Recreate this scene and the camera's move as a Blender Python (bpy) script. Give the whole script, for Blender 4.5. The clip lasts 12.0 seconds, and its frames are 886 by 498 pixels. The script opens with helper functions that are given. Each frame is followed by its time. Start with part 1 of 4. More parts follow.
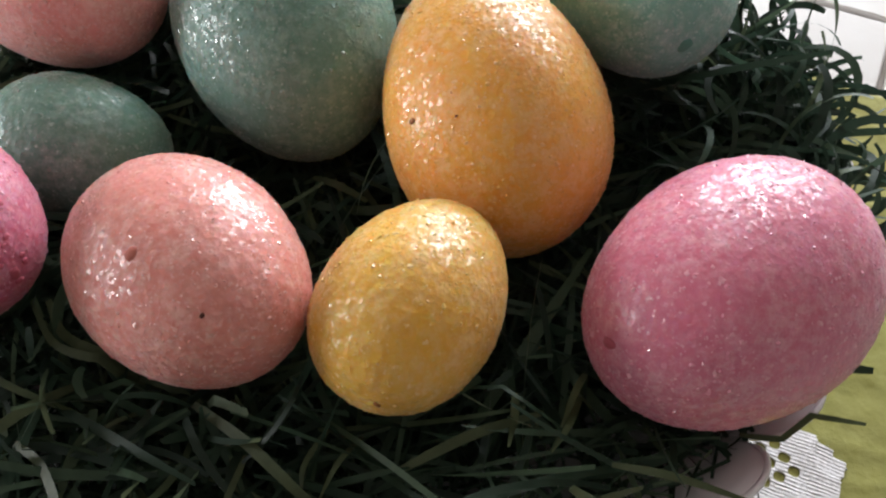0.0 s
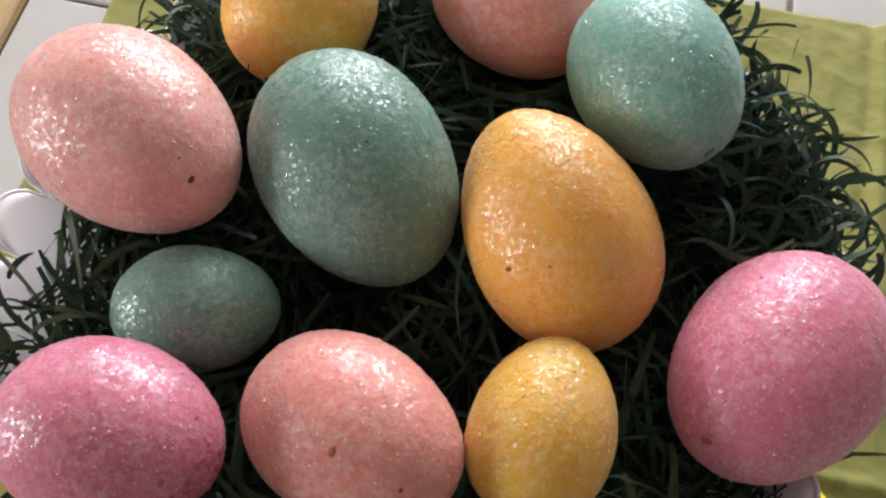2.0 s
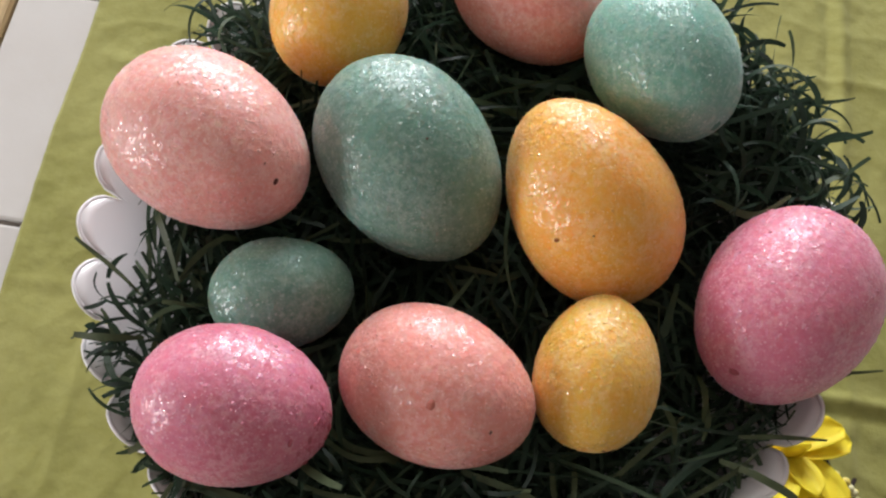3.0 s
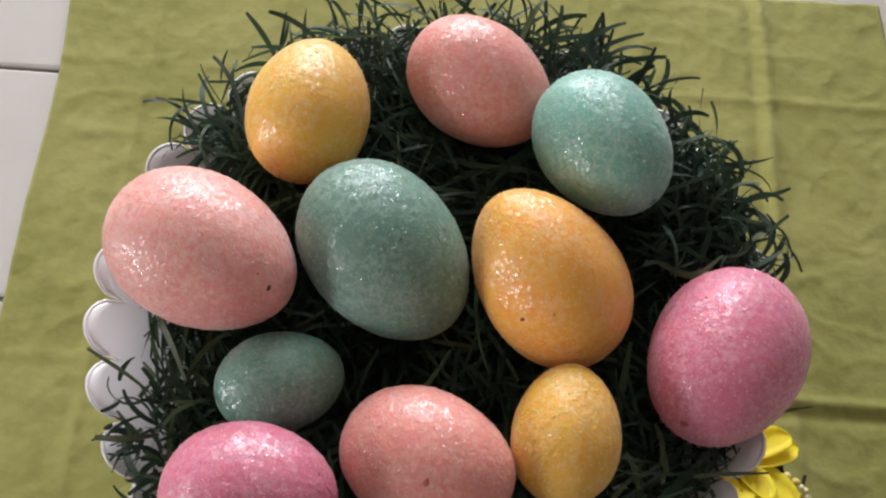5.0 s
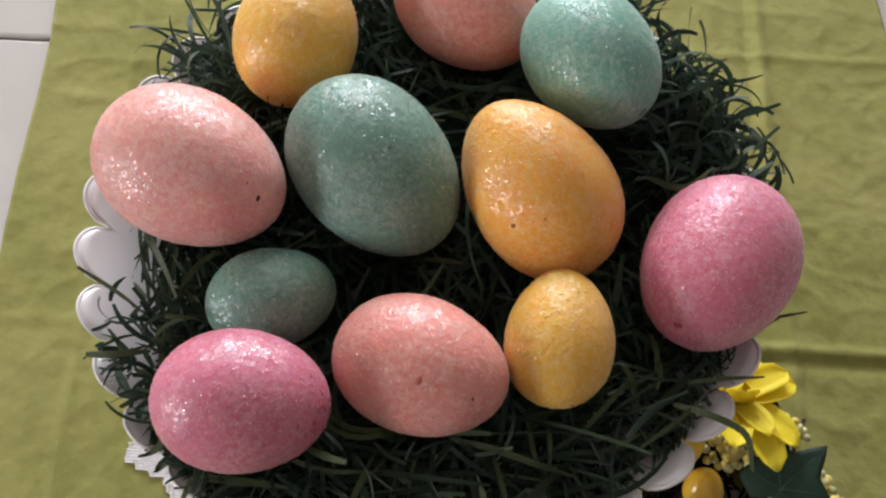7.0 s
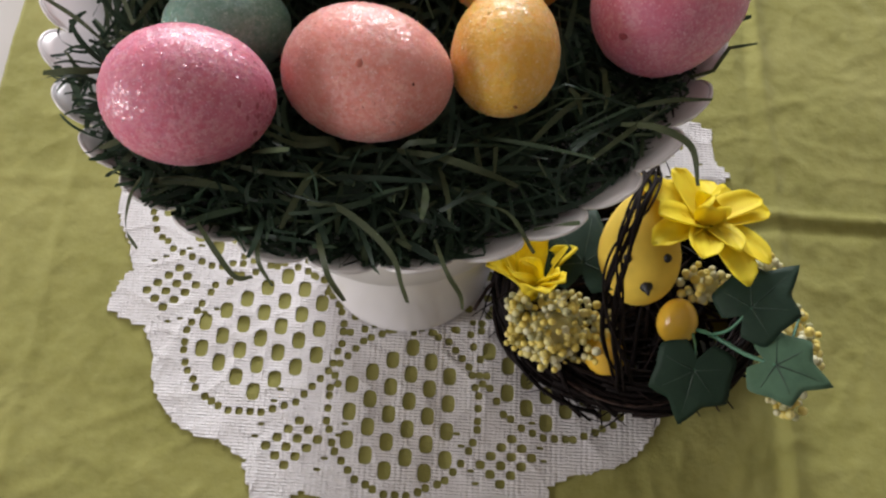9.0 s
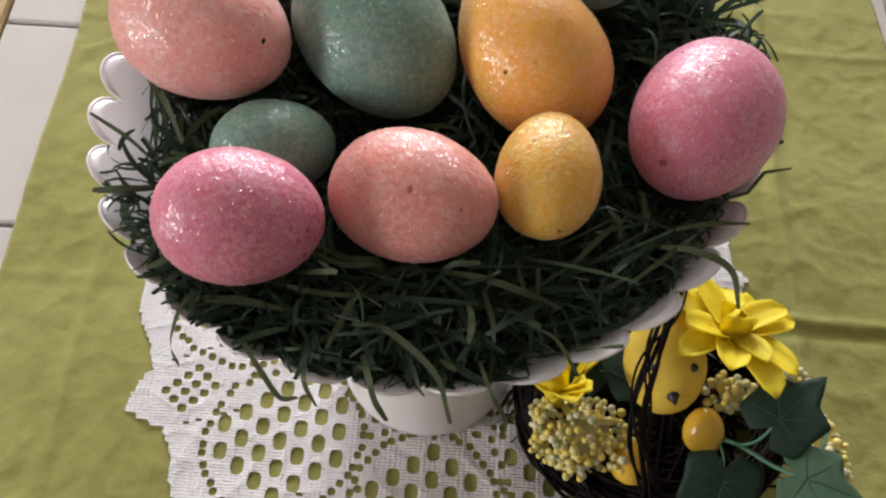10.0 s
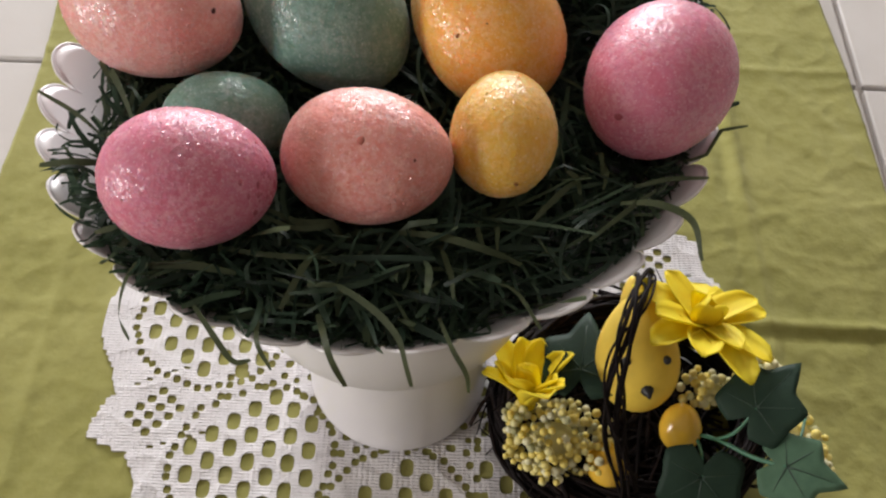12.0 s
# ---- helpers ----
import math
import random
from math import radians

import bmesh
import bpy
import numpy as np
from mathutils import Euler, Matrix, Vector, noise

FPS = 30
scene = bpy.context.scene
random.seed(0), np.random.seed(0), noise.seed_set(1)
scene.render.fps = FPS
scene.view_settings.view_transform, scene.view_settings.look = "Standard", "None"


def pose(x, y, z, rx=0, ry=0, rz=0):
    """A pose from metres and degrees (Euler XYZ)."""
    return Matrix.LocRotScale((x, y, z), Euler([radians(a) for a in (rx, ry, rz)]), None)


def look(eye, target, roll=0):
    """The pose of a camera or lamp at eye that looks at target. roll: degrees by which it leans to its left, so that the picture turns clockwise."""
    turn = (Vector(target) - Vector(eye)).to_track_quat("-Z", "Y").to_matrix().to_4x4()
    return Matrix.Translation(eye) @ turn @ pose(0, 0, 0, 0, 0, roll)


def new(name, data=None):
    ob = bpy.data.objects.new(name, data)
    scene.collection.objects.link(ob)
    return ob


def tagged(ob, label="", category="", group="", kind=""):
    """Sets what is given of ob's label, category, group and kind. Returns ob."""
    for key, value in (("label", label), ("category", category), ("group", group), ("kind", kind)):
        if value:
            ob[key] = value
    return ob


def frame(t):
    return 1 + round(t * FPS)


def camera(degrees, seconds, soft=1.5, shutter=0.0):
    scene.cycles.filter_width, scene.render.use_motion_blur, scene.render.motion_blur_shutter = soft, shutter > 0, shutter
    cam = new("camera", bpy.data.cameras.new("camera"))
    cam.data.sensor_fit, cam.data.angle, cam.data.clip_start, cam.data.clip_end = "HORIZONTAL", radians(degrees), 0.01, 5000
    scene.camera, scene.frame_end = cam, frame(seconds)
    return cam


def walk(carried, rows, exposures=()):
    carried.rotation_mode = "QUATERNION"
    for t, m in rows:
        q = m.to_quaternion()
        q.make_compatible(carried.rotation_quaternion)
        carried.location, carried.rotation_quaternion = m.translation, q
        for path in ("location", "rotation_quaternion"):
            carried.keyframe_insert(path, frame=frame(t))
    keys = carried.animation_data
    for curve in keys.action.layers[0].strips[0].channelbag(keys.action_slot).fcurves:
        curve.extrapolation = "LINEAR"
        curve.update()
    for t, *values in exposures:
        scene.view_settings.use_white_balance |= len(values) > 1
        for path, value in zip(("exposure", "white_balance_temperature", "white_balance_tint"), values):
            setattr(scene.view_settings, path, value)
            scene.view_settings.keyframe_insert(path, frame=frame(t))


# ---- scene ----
cam = camera(52.5, 12.0, soft=2.3)
PATH = [
    (0, (0.0581, -0.0678, 0.3829), (-0.0138, 0.0778, 0.1306), -2.20),
    (0.5, (0.0493, -0.0607, 0.3981), (-0.0168, 0.0800, 0.1416), -3.10),
    (1, (0.0330, -0.0562, 0.4120), (-0.0217, 0.0809, 0.1508), -2.28),
    (1.5, (0.0175, -0.0500, 0.4248), (-0.0257, 0.0783, 0.1571), -1.98),
    (2, (0.0090, -0.0493, 0.4390), (-0.0199, 0.0699, 0.1652), -0.20),
    (2.5, (-0.0007, -0.0561, 0.4606), (-0.0203, 0.0551, 0.1826), 1.13),
    (3, (-0.0144, -0.0605, 0.4716), (-0.0268, 0.0466, 0.1916), 2.20),
    (3.5, (-0.0169, -0.0549, 0.4808), (-0.0226, 0.0521, 0.2006), 3.14),
    (3.7, (-0.0152, -0.0533, 0.4845), (-0.0200, 0.0540, 0.2044), 3.04),
    (5.3, (-0.0250, -0.0463, 0.5126), (-0.0216, 0.0597, 0.2319), 5.27),
    (5.5, (-0.0267, -0.0489, 0.5137), (-0.0228, 0.0568, 0.2329), 5.34),
    (6, (-0.0231, -0.0499, 0.5076), (-0.0195, 0.0559, 0.2269), 4.62),
    (6.5, (-0.0206, -0.0585, 0.5056), (-0.0173, 0.0486, 0.2254), 4.36),
    (7, (-0.0175, -0.0731, 0.4978), (-0.0151, 0.0354, 0.2182), 3.85),
    (7.5, (-0.0105, -0.0966, 0.4838), (-0.0094, 0.0143, 0.2051), 3.02),
    (7.7, (-0.0062, -0.1030, 0.4761), (-0.0056, 0.0067, 0.1968), 2.90),
    (9.3, (0.0088, -0.1596, 0.4675), (0.0035, -0.0417, 0.1917), 1.05),
    (9.5, (0.0052, -0.1585, 0.4712), (-0.0001, -0.0342, 0.1982), 1.35),
    (10, (-0.0059, -0.1475, 0.4742), (-0.0111, -0.0086, 0.2083), 1.83),
    (10.5, (-0.0114, -0.1495, 0.4729), (-0.0155, -0.0013, 0.2121), 2.15),
    (11, (-0.0115, -0.1586, 0.4681), (-0.0138, -0.0031, 0.2115), 2.62),
    (11.5, (-0.0065, -0.1659, 0.4604), (-0.0083, -0.0072, 0.2058), 2.35),
    (12, (0.0022, -0.1723, 0.4534), (0.0026, -0.0128, 0.1994), 2.01),
]
walk(cam, [(t, look(eye, target, roll)) for t, eye, target, roll in PATH],
     exposures=((0.0, 0.12, 6250, 8.5), (1.5, 0.03, 6340, 9.0), (3.5, -0.01, 6430, 9.5), (5.3, -0.14, 6420, 10), (7.7, -0.12, 6450, 11), (9.3, -0.02, 6540, 11.5), (12.0, 0.0, 6660, 11.5)))

# ---------------------------------------------------------------- world and light
world = bpy.data.worlds.new("daylight")
scene.world = world
world.use_nodes = True
wn = world.node_tree
sky = wn.nodes.new("ShaderNodeTexSky")
sky.sky_type = "NISHITA"
sky.sun_disc = False
sky.sun_elevation, sky.sun_rotation = radians(35), radians(200)
wn.nodes["Background"].inputs["Strength"].default_value = 0.08
wn.links.new(sky.outputs["Color"], wn.nodes["Background"].inputs["Color"])


def area_lamp(name, at, target, sx, sy, watts, colour):
    lamp = bpy.data.lights.new(name, "AREA")
    lamp.shape, lamp.size, lamp.size_y, lamp.energy, lamp.color = "RECTANGLE", sx, sy, watts, colour
    ob = new(name, lamp)
    ob.matrix_world = look(at, target)
    return ob


area_lamp("window_daylight_back", (-0.25, 2.52, 0.88), (-0.10, 0.0, 0.50), 1.65, 1.10, 109.0, (0.97, 0.98, 1.0))
area_lamp("window_daylight_side", (-2.22, -0.75, 0.58), (0.0, 0.0, 0.30), 0.50, 0.80, 37.0, (1.0, 0.98, 0.97))


# ---------------------------------------------------------------- material tools
class Mat:
    """A node material with a few short ways to build it."""

    def __init__(self, name, rough=0.6, metal=0.0, spec=0.5, coat=0.0, coat_rough=0.1):
        self.m = bpy.data.materials.new(name)
        self.m.use_nodes = True
        self.t = self.m.node_tree
        self.b = self.t.nodes["Principled BSDF"]
        for key, v in (("Roughness", rough), ("Metallic", metal), ("Specular IOR Level", spec), ("Coat Weight", coat), ("Coat Roughness", coat_rough)):
            self.b.inputs[key].default_value = v
        self.co = self.node("ShaderNodeTexCoord").outputs["Object"]

    def node(self, kind, **inputs):
        n = self.t.nodes.new(kind)
        for key, v in inputs.items():
            self.put(n, key.replace("_", " "), v)
        return n

    def put(self, n, key, v):
        if isinstance(v, bpy.types.NodeSocket):
            self.t.links.new(v, n.inputs[key])
        else:
            n.inputs[key].default_value = v

    def noise(self, scale, detail=4.0, rough=0.55, vector=None):
        return self.node("ShaderNodeTexNoise", Vector=vector or self.co, Scale=scale, Detail=detail, Roughness=rough).outputs["Fac"]

    def voronoi(self, scale, out="Distance", vector=None):
        return self.node("ShaderNodeTexVoronoi", Vector=vector or self.co, Scale=scale).outputs[out]

    def ramp(self, fac, stops):
        n = self.node("ShaderNodeValToRGB", Fac=fac)
        els = n.color_ramp.elements
        while len(els) < len(stops):
            els.new(0.5)
        for e, (p, c) in zip(els, stops):
            e.position, e.color = p, (*c, 1.0) if len(c) == 3 else c
        return n.outputs["Color"]

    def grey(self, fac, lo, hi, a=0.0, b=1.0):
        n = self.node("ShaderNodeMapRange", Value=fac)
        for i, v in enumerate((lo, hi, a, b)):
            n.inputs[i + 1].default_value = v
        return n.outputs[0]

    def math(self, op, a, b):
        n = self.t.nodes.new("ShaderNodeMath")
        n.operation = op
        for i, v in enumerate((a, b)):
            self.put(n, i, v) if not isinstance(v, bpy.types.NodeSocket) else self.t.links.new(v, n.inputs[i])
        return n.outputs[0]

    def vector(self, op, a, b=None):
        n = self.t.nodes.new("ShaderNodeVectorMath")
        n.operation = op
        for i, v in enumerate((a, b)):
            if isinstance(v, bpy.types.NodeSocket):
                self.t.links.new(v, n.inputs[i])
            elif v is not None:
                n.inputs[i].default_value = v
        return n.outputs["Vector"]

    def mix(self, fac, a, b, blend="MIX"):
        n = self.t.nodes.new("ShaderNodeMix")
        n.data_type, n.blend_type = "RGBA", blend
        for sock, v in ((n.inputs[0], fac), (n.inputs[6], a), (n.inputs[7], b)):
            if isinstance(v, bpy.types.NodeSocket):
                self.t.links.new(v, sock)
            else:
                sock.default_value = (*v, 1.0) if isinstance(v, tuple) and len(v) == 3 else v
        return n.outputs[2]

    def bump(self, height, strength=0.3, distance=0.001, normal=None):
        n = self.node("ShaderNodeBump", Height=height, Strength=strength, Distance=distance)
        if normal is not None:
            self.t.links.new(normal, n.inputs["Normal"])
        return n.outputs["Normal"]

    def random(self):
        return self.node("ShaderNodeObjectInfo").outputs["Random"]

    def island(self):
        return self.node("ShaderNodeNewGeometry").outputs["Random Per Island"]

    def thin(self, colour, share):
        """Lets some light through a thin sheet."""
        glow = self.node("ShaderNodeBsdfTranslucent", Color=colour)
        mixed = self.node("ShaderNodeMixShader", Fac=share)
        self.t.links.new(self.b.outputs[0], mixed.inputs[1])
        self.t.links.new(glow.outputs[0], mixed.inputs[2])
        self.t.links.new(mixed.outputs[0], self.t.nodes["Material Output"].inputs["Surface"])
        return self.m

    def set(self, **inputs):
        for key, v in inputs.items():
            self.put(self.b, key.replace("_", " "), v)
        return self.m


def c4(r, g, b):
    return (r, g, b, 1.0)


# ---------------------------------------------------------------- materials
def egg_paint(name, main, deep, pale):
    """Dyed foam egg under a coat of clear glitter grains."""
    m = Mat(name, rough=0.6, spec=0.35, coat=0.0)
    m.set(Sheen_Weight=0.12, Sheen_Roughness=0.45, Subsurface_Weight=0.5, Subsurface_Scale=0.006)
    blotch = m.grey(m.noise(45, 5), 0.35, 0.68)
    base = m.mix(blotch, main, deep)
    frost = m.grey(m.math("MULTIPLY", m.grey(m.noise(60, 7, 0.75), 0.35, 0.72), m.grey(m.noise(480, 4, 0.7), 0.38, 0.62)), 0.02, 0.6, 0.0, 0.36)
    base = m.mix(frost, base, pale)
    nrm = m.bump(m.voronoi(1000), 0.25, 0.0004)
    nrm = m.bump(m.noise(700, 3, 0.6), 0.20, 0.0005, nrm)
    # facets of the clear grains, each with a tilt of its own
    tilt = m.vector("SUBTRACT", m.voronoi(1250, "Color"), (0.5, 0.5, 0.5))
    tilt = m.vector("MULTIPLY", tilt, (0.46, 0.46, 0.46))
    facet = m.vector("NORMALIZE", m.vector("ADD", m.node("ShaderNodeNewGeometry").outputs["Normal"], tilt))
    m.set(Coat_Weight=m.grey(m.noise(110, 4, 0.7), 0.35, 0.65, 0.25, 0.80), Coat_Roughness=0.27, Coat_IOR=1.6, Coat_Normal=facet)
    return m.set(Base_Color=base, Normal=nrm, Roughness=m.grey(m.noise(900, 2), 0.3, 0.7, 0.45, 0.75))


def glitter(name, tint):
    """Sugar-like grains that show by their gloss."""
    m = Mat(name, rough=0.2, spec=0.9)
    return m.set(Base_Color=m.mix(m.grey(m.island(), 0.7, 1.0, 0.0, 0.12), tint, (0.9, 0.88, 0.86)), Roughness=m.grey(m.island(), 0.0, 1.0, 0.10, 0.40))


EGG = {
    "yellow": ((0.79, 0.44, 0.050), (0.76, 0.36, 0.035), (0.92, 0.76, 0.46)),
    "orange": ((0.81, 0.38, 0.040), (0.79, 0.30, 0.028), (0.92, 0.70, 0.44)),
    "salmon": ((0.72, 0.272, 0.235), (0.69, 0.215, 0.182), (0.90, 0.63, 0.58)),
    "peach": ((0.80, 0.36, 0.32), (0.76, 0.28, 0.245), (0.93, 0.74, 0.71)),
    "pink": ((0.63, 0.168, 0.265), (0.57, 0.115, 0.190), (0.84, 0.54, 0.61)),
    "teal": ((0.175, 0.38, 0.31), (0.135, 0.31, 0.245), (0.56, 0.69, 0.64)),
    "green": ((0.140, 0.275, 0.218), (0.110, 0.220, 0.174), (0.46, 0.57, 0.52)),
}
EGG_PAINT = {k: egg_paint("egg_paint_" + k, *v) for k, v in EGG.items()}
EGG_GLITTER = {k: glitter("egg_glitter_" + k, tuple(0.80 * a + 0.20 * b for a, b in zip(v[0], v[2]))) for k, v in EGG.items()}


def plain(name, colour, rough=0.6, vary=0.2, scale=60, bump=0.2, bump_scale=600, dist=0.0005, **kw):
    m = Mat(name, rough, **kw)
    dark = tuple(c * (1 - vary) for c in colour)
    n = m.bump(m.noise(bump_scale, 4), bump, dist)
    return m.set(Base_Color=m.mix(m.grey(m.noise(scale, 5), 0.3, 0.7), colour, dark), Normal=n)


DIMPLE = plain("dimple", (0.10, 0.03, 0.02), 0.8)


def make_grass(name, tones):
    m = Mat(name, 0.45, spec=0.24)
    tone = m.ramp(m.island(), tones)
    tone = m.mix(m.grey(m.noise(350, 3), 0.35, 0.7, 0.0, 0.30), tone, (0.020, 0.038, 0.022))
    m.set(Base_Color=tone, Normal=m.bump(m.noise(1500, 2), 0.2, 0.0004))
    return m.thin(tone, 0.40)


GRASS = make_grass("paper_grass", [(0.0, (0.022, 0.036, 0.025)), (0.32, (0.031, 0.055, 0.036)), (0.64, (0.046, 0.082, 0.052)), (0.90, (0.075, 0.116, 0.070)), (1.0, (0.130, 0.165, 0.090))])
PALE_GRASS = make_grass("faded_paper_grass", [(0.0, (0.055, 0.074, 0.036)), (0.6, (0.096, 0.116, 0.060)), (1.0, (0.16, 0.175, 0.095))])
ENAMEL = plain("white_enamel", (0.77, 0.745, 0.765), 0.32, vary=0.05, scale=25, bump=0.05, bump_scale=250, coat=0.3)


def make_lace():
    m = Mat("cotton_lace", 0.9, spec=0.15)
    mapped = m.node("ShaderNodeMapping", Vector=m.co)
    mapped.inputs["Scale"].default_value = (1.0, 2.4, 1.0)
    cell = m.node("ShaderNodeTexVoronoi", Vector=mapped.outputs[0], Scale=330.0, Randomness=0.5)
    stitch = m.grey(cell.outputs["Distance"], 0.25, 0.75, 1.0, 0.0)
    rib = m.node("ShaderNodeTexWave", Vector=m.co, Scale=190.0, Distortion=1.2, Detail=2.0)
    rib.bands_direction = "Y"
    column = m.node("ShaderNodeTexWave", Vector=m.co, Scale=120.0, Distortion=2.0)
    n = m.bump(rib.outputs["Fac"], 0.42, 0.0006)
    n = m.bump(column.outputs["Fac"], 0.25, 0.0005, n)
    n = m.bump(stitch, 0.35, 0.0006, n)
    n = m.bump(m.noise(2500, 3), 0.4, 0.0003, n)
    tone = m.mix(m.grey(m.noise(40, 4), 0.3, 0.7), (0.71, 0.69, 0.70), (0.63, 0.60, 0.61))
    tone = m.mix(m.grey(stitch, 0.0, 0.5, 0.22, 0.0), tone, (0.42, 0.41, 0.38))
    return m.set(Base_Color=tone, Normal=n)


LACE = make_lace()


def make_cloth():
    m = Mat("green_cloth", 0.85, spec=0.2)
    m.b.inputs["Sheen Weight"].default_value = 0.15
    mapped = m.node("ShaderNodeMapping", Vector=m.co)
    mapped.inputs["Scale"].default_value = (1, 1, 0.3)
    big = m.noise(9, 6, 0.62, mapped.outputs[0])
    tone = m.ramp(big, [(0.25, (0.200, 0.193, 0.046)), (0.5, (0.262, 0.248, 0.070)), (0.75, (0.328, 0.308, 0.104))])
    tone = m.mix(m.grey(m.noise(160, 4), 0.35, 0.75, 0.0, 0.25), tone, (0.37, 0.36, 0.14))
    crump = m.noise(60, 5, 0.55)
    w1 = m.node("ShaderNodeTexWave", Vector=m.co, Scale=420.0, Distortion=0.6).outputs["Fac"]
    n = m.bump(crump, 0.4, 0.004)
    n = m.bump(w1, 0.10, 0.0003, n)
    n = m.bump(m.noise(1800, 2), 0.2, 0.0003, n)
    return m.set(Base_Color=tone, Normal=n)


CLOTH = make_cloth()


def make_tile():
    m = Mat("tile_glaze", 0.34, spec=0.45)
    tone = m.mix(m.random(), (0.57, 0.54, 0.52), (0.52, 0.49, 0.47))
    tone = m.mix(m.grey(m.noise(22, 6), 0.35, 0.75, 0.0, 0.5), tone, (0.50, 0.46, 0.43))
    return m.set(Base_Color=tone, Normal=m.bump(m.noise(60, 4), 0.12, 0.002), Roughness=m.grey(m.noise(30, 3), 0.3, 0.7, 0.28, 0.45))


TILE = make_tile()
GROUT = plain("grout", (0.34, 0.30, 0.27), 0.9, 0.3, 80, 0.5, 900)


def make_wood(name, a, b, rough=0.4):
    m = Mat(name, rough, spec=0.4)
    mapped = m.node("ShaderNodeMapping", Vector=m.co)
    mapped.inputs["Scale"].default_value = (40, 4, 40)
    grain = m.noise(6, 8, 0.65, mapped.outputs[0])
    return m.set(Base_Color=m.ramp(grain, [(0.25, b), (0.55, a), (0.8, tuple(min(1, x * 1.25) for x in a))]), Normal=m.bump(grain, 0.15, 0.0006))


WOOD = make_wood("oak_trim", (0.50, 0.36, 0.19), (0.34, 0.22, 0.10))


def make_twig():
    m = Mat("twig_bark", 0.7, spec=0.10)
    tone = m.ramp(m.island(), [(0.0, (0.004, 0.003, 0.003)), (0.65, (0.009, 0.006, 0.0055)), (0.92, (0.030, 0.019, 0.017)), (1.0, (0.09, 0.058, 0.05))])
    return m.set(Base_Color=m.mix(m.grey(m.noise(300, 4), 0.35, 0.7), tone, (0.012, 0.008, 0.008)), Normal=m.bump(m.noise(900, 4), 0.5, 0.0006))


TWIG = make_twig()
CHICK = plain("yellow_flocking", (0.86, 0.60, 0.075), 0.7, 0.25, 45, 0.4, 1800, 0.0004)
BLACK = plain("dark_felt", (0.015, 0.014, 0.015), 0.5)
MINI = plain("yellow_lacquer", (0.78, 0.47, 0.05), 0.22, 0.12, 90, 0.1, 900, coat=0.4)


def make_petal():
    m = Mat("yellow_petal", 0.55, spec=0.3)
    m.b.inputs["Subsurface Weight"].default_value = 0.0
    tone = m.mix(m.grey(m.noise(120, 4), 0.3, 0.75), (0.95, 0.84, 0.070), (0.93, 0.75, 0.045))
    wave = m.node("ShaderNodeTexNoise", Vector=m.co, Scale=500.0, Detail=2.0).outputs["Fac"]
    m.set(Base_Color=tone, Normal=m.bump(wave, 0.2, 0.0004))
    return m.thin(tone, 0.42)


PETAL = make_petal()


def make_berry():
    m = Mat("berry_bead", 0.45, spec=0.4)
    tone = m.ramp(m.random(), [(0.0, (0.68, 0.52, 0.07)), (0.35, (0.74, 0.60, 0.12)), (0.6, (0.68, 0.62, 0.26)), (0.8, (0.70, 0.68, 0.48)), (0.93, (0.33, 0.34, 0.17)), (1.0, (0.30, 0.27, 0.10))])
    return m.set(Base_Color=m.mix(m.grey(m.noise(700, 3), 0.4, 0.7, 0.0, 0.4), tone, (0.72, 0.66, 0.45)), Normal=m.bump(m.noise(1500, 2), 0.3, 0.0003))


BERRY = make_berry()


def make_ivy(name, a, b, vein):
    m = Mat(name, 0.6, spec=0.18)
    tone = m.mix(m.grey(m.noise(140, 5), 0.3, 0.7), a, b)
    return m.set(Base_Color=tone, Normal=m.bump(m.noise(500, 4), 0.25, 0.0006))


IVY = make_ivy("ivy_leaf", (0.016, 0.036, 0.022), (0.012, 0.027, 0.017), (0.1, 0.2, 0.1))
IVY_PALE = make_ivy("ivy_leaf_pale", (0.080, 0.150, 0.092), (0.060, 0.118, 0.074), (0.1, 0.2, 0.1))
STEM = plain("green_stem", (0.06, 0.19, 0.11), 0.5, 0.3)
VEIN = plain("ivy_vein", (0.024, 0.050, 0.032), 0.5, 0.2)
WALL = plain("painted_wall", (0.34, 0.31, 0.28), 0.9, 0.06, 3, 0.15, 200, 0.001)
FLOORING = make_wood("floor_boards", (0.26, 0.17, 0.10), (0.16, 0.10, 0.06), 0.5)
CEILING = plain("ceiling_paint", (0.50, 0.48, 0.45), 0.95, 0.04, 3)


# ---------------------------------------------------------------- mesh tools
def mesh_of(name, bm, material, smooth=True):
    me = bpy.data.meshes.new(name)
    bm.to_mesh(me)
    bm.free()
    for mat in material if isinstance(material, (list, tuple)) else (material,):
        me.materials.append(mat)
    if smooth:
        me.polygons.foreach_set("use_smooth", [True] * len(me.polygons))
    return me


def data_mesh(name, verts, faces, material, smooth=True):
    me = bpy.data.meshes.new(name)
    me.from_pydata(verts, [], faces)
    me.materials.append(material)
    if smooth:
        me.polygons.foreach_set("use_smooth", [True] * len(me.polygons))
    me.update()
    return me


def part(name, bm, material, parent, label="", smooth=True):
    data = bm if isinstance(bm, bpy.types.Mesh) else mesh_of(name, bm, material, smooth)
    ob = new(name, data)
    ob.parent = parent
    return tagged(ob, label)


def thing(name, label, category, at=(0, 0, 0), group="", kind=""):
    ob = new(name)
    ob.empty_display_size = 0.01
    ob.location = at
    return tagged(ob, label, category, group, kind)


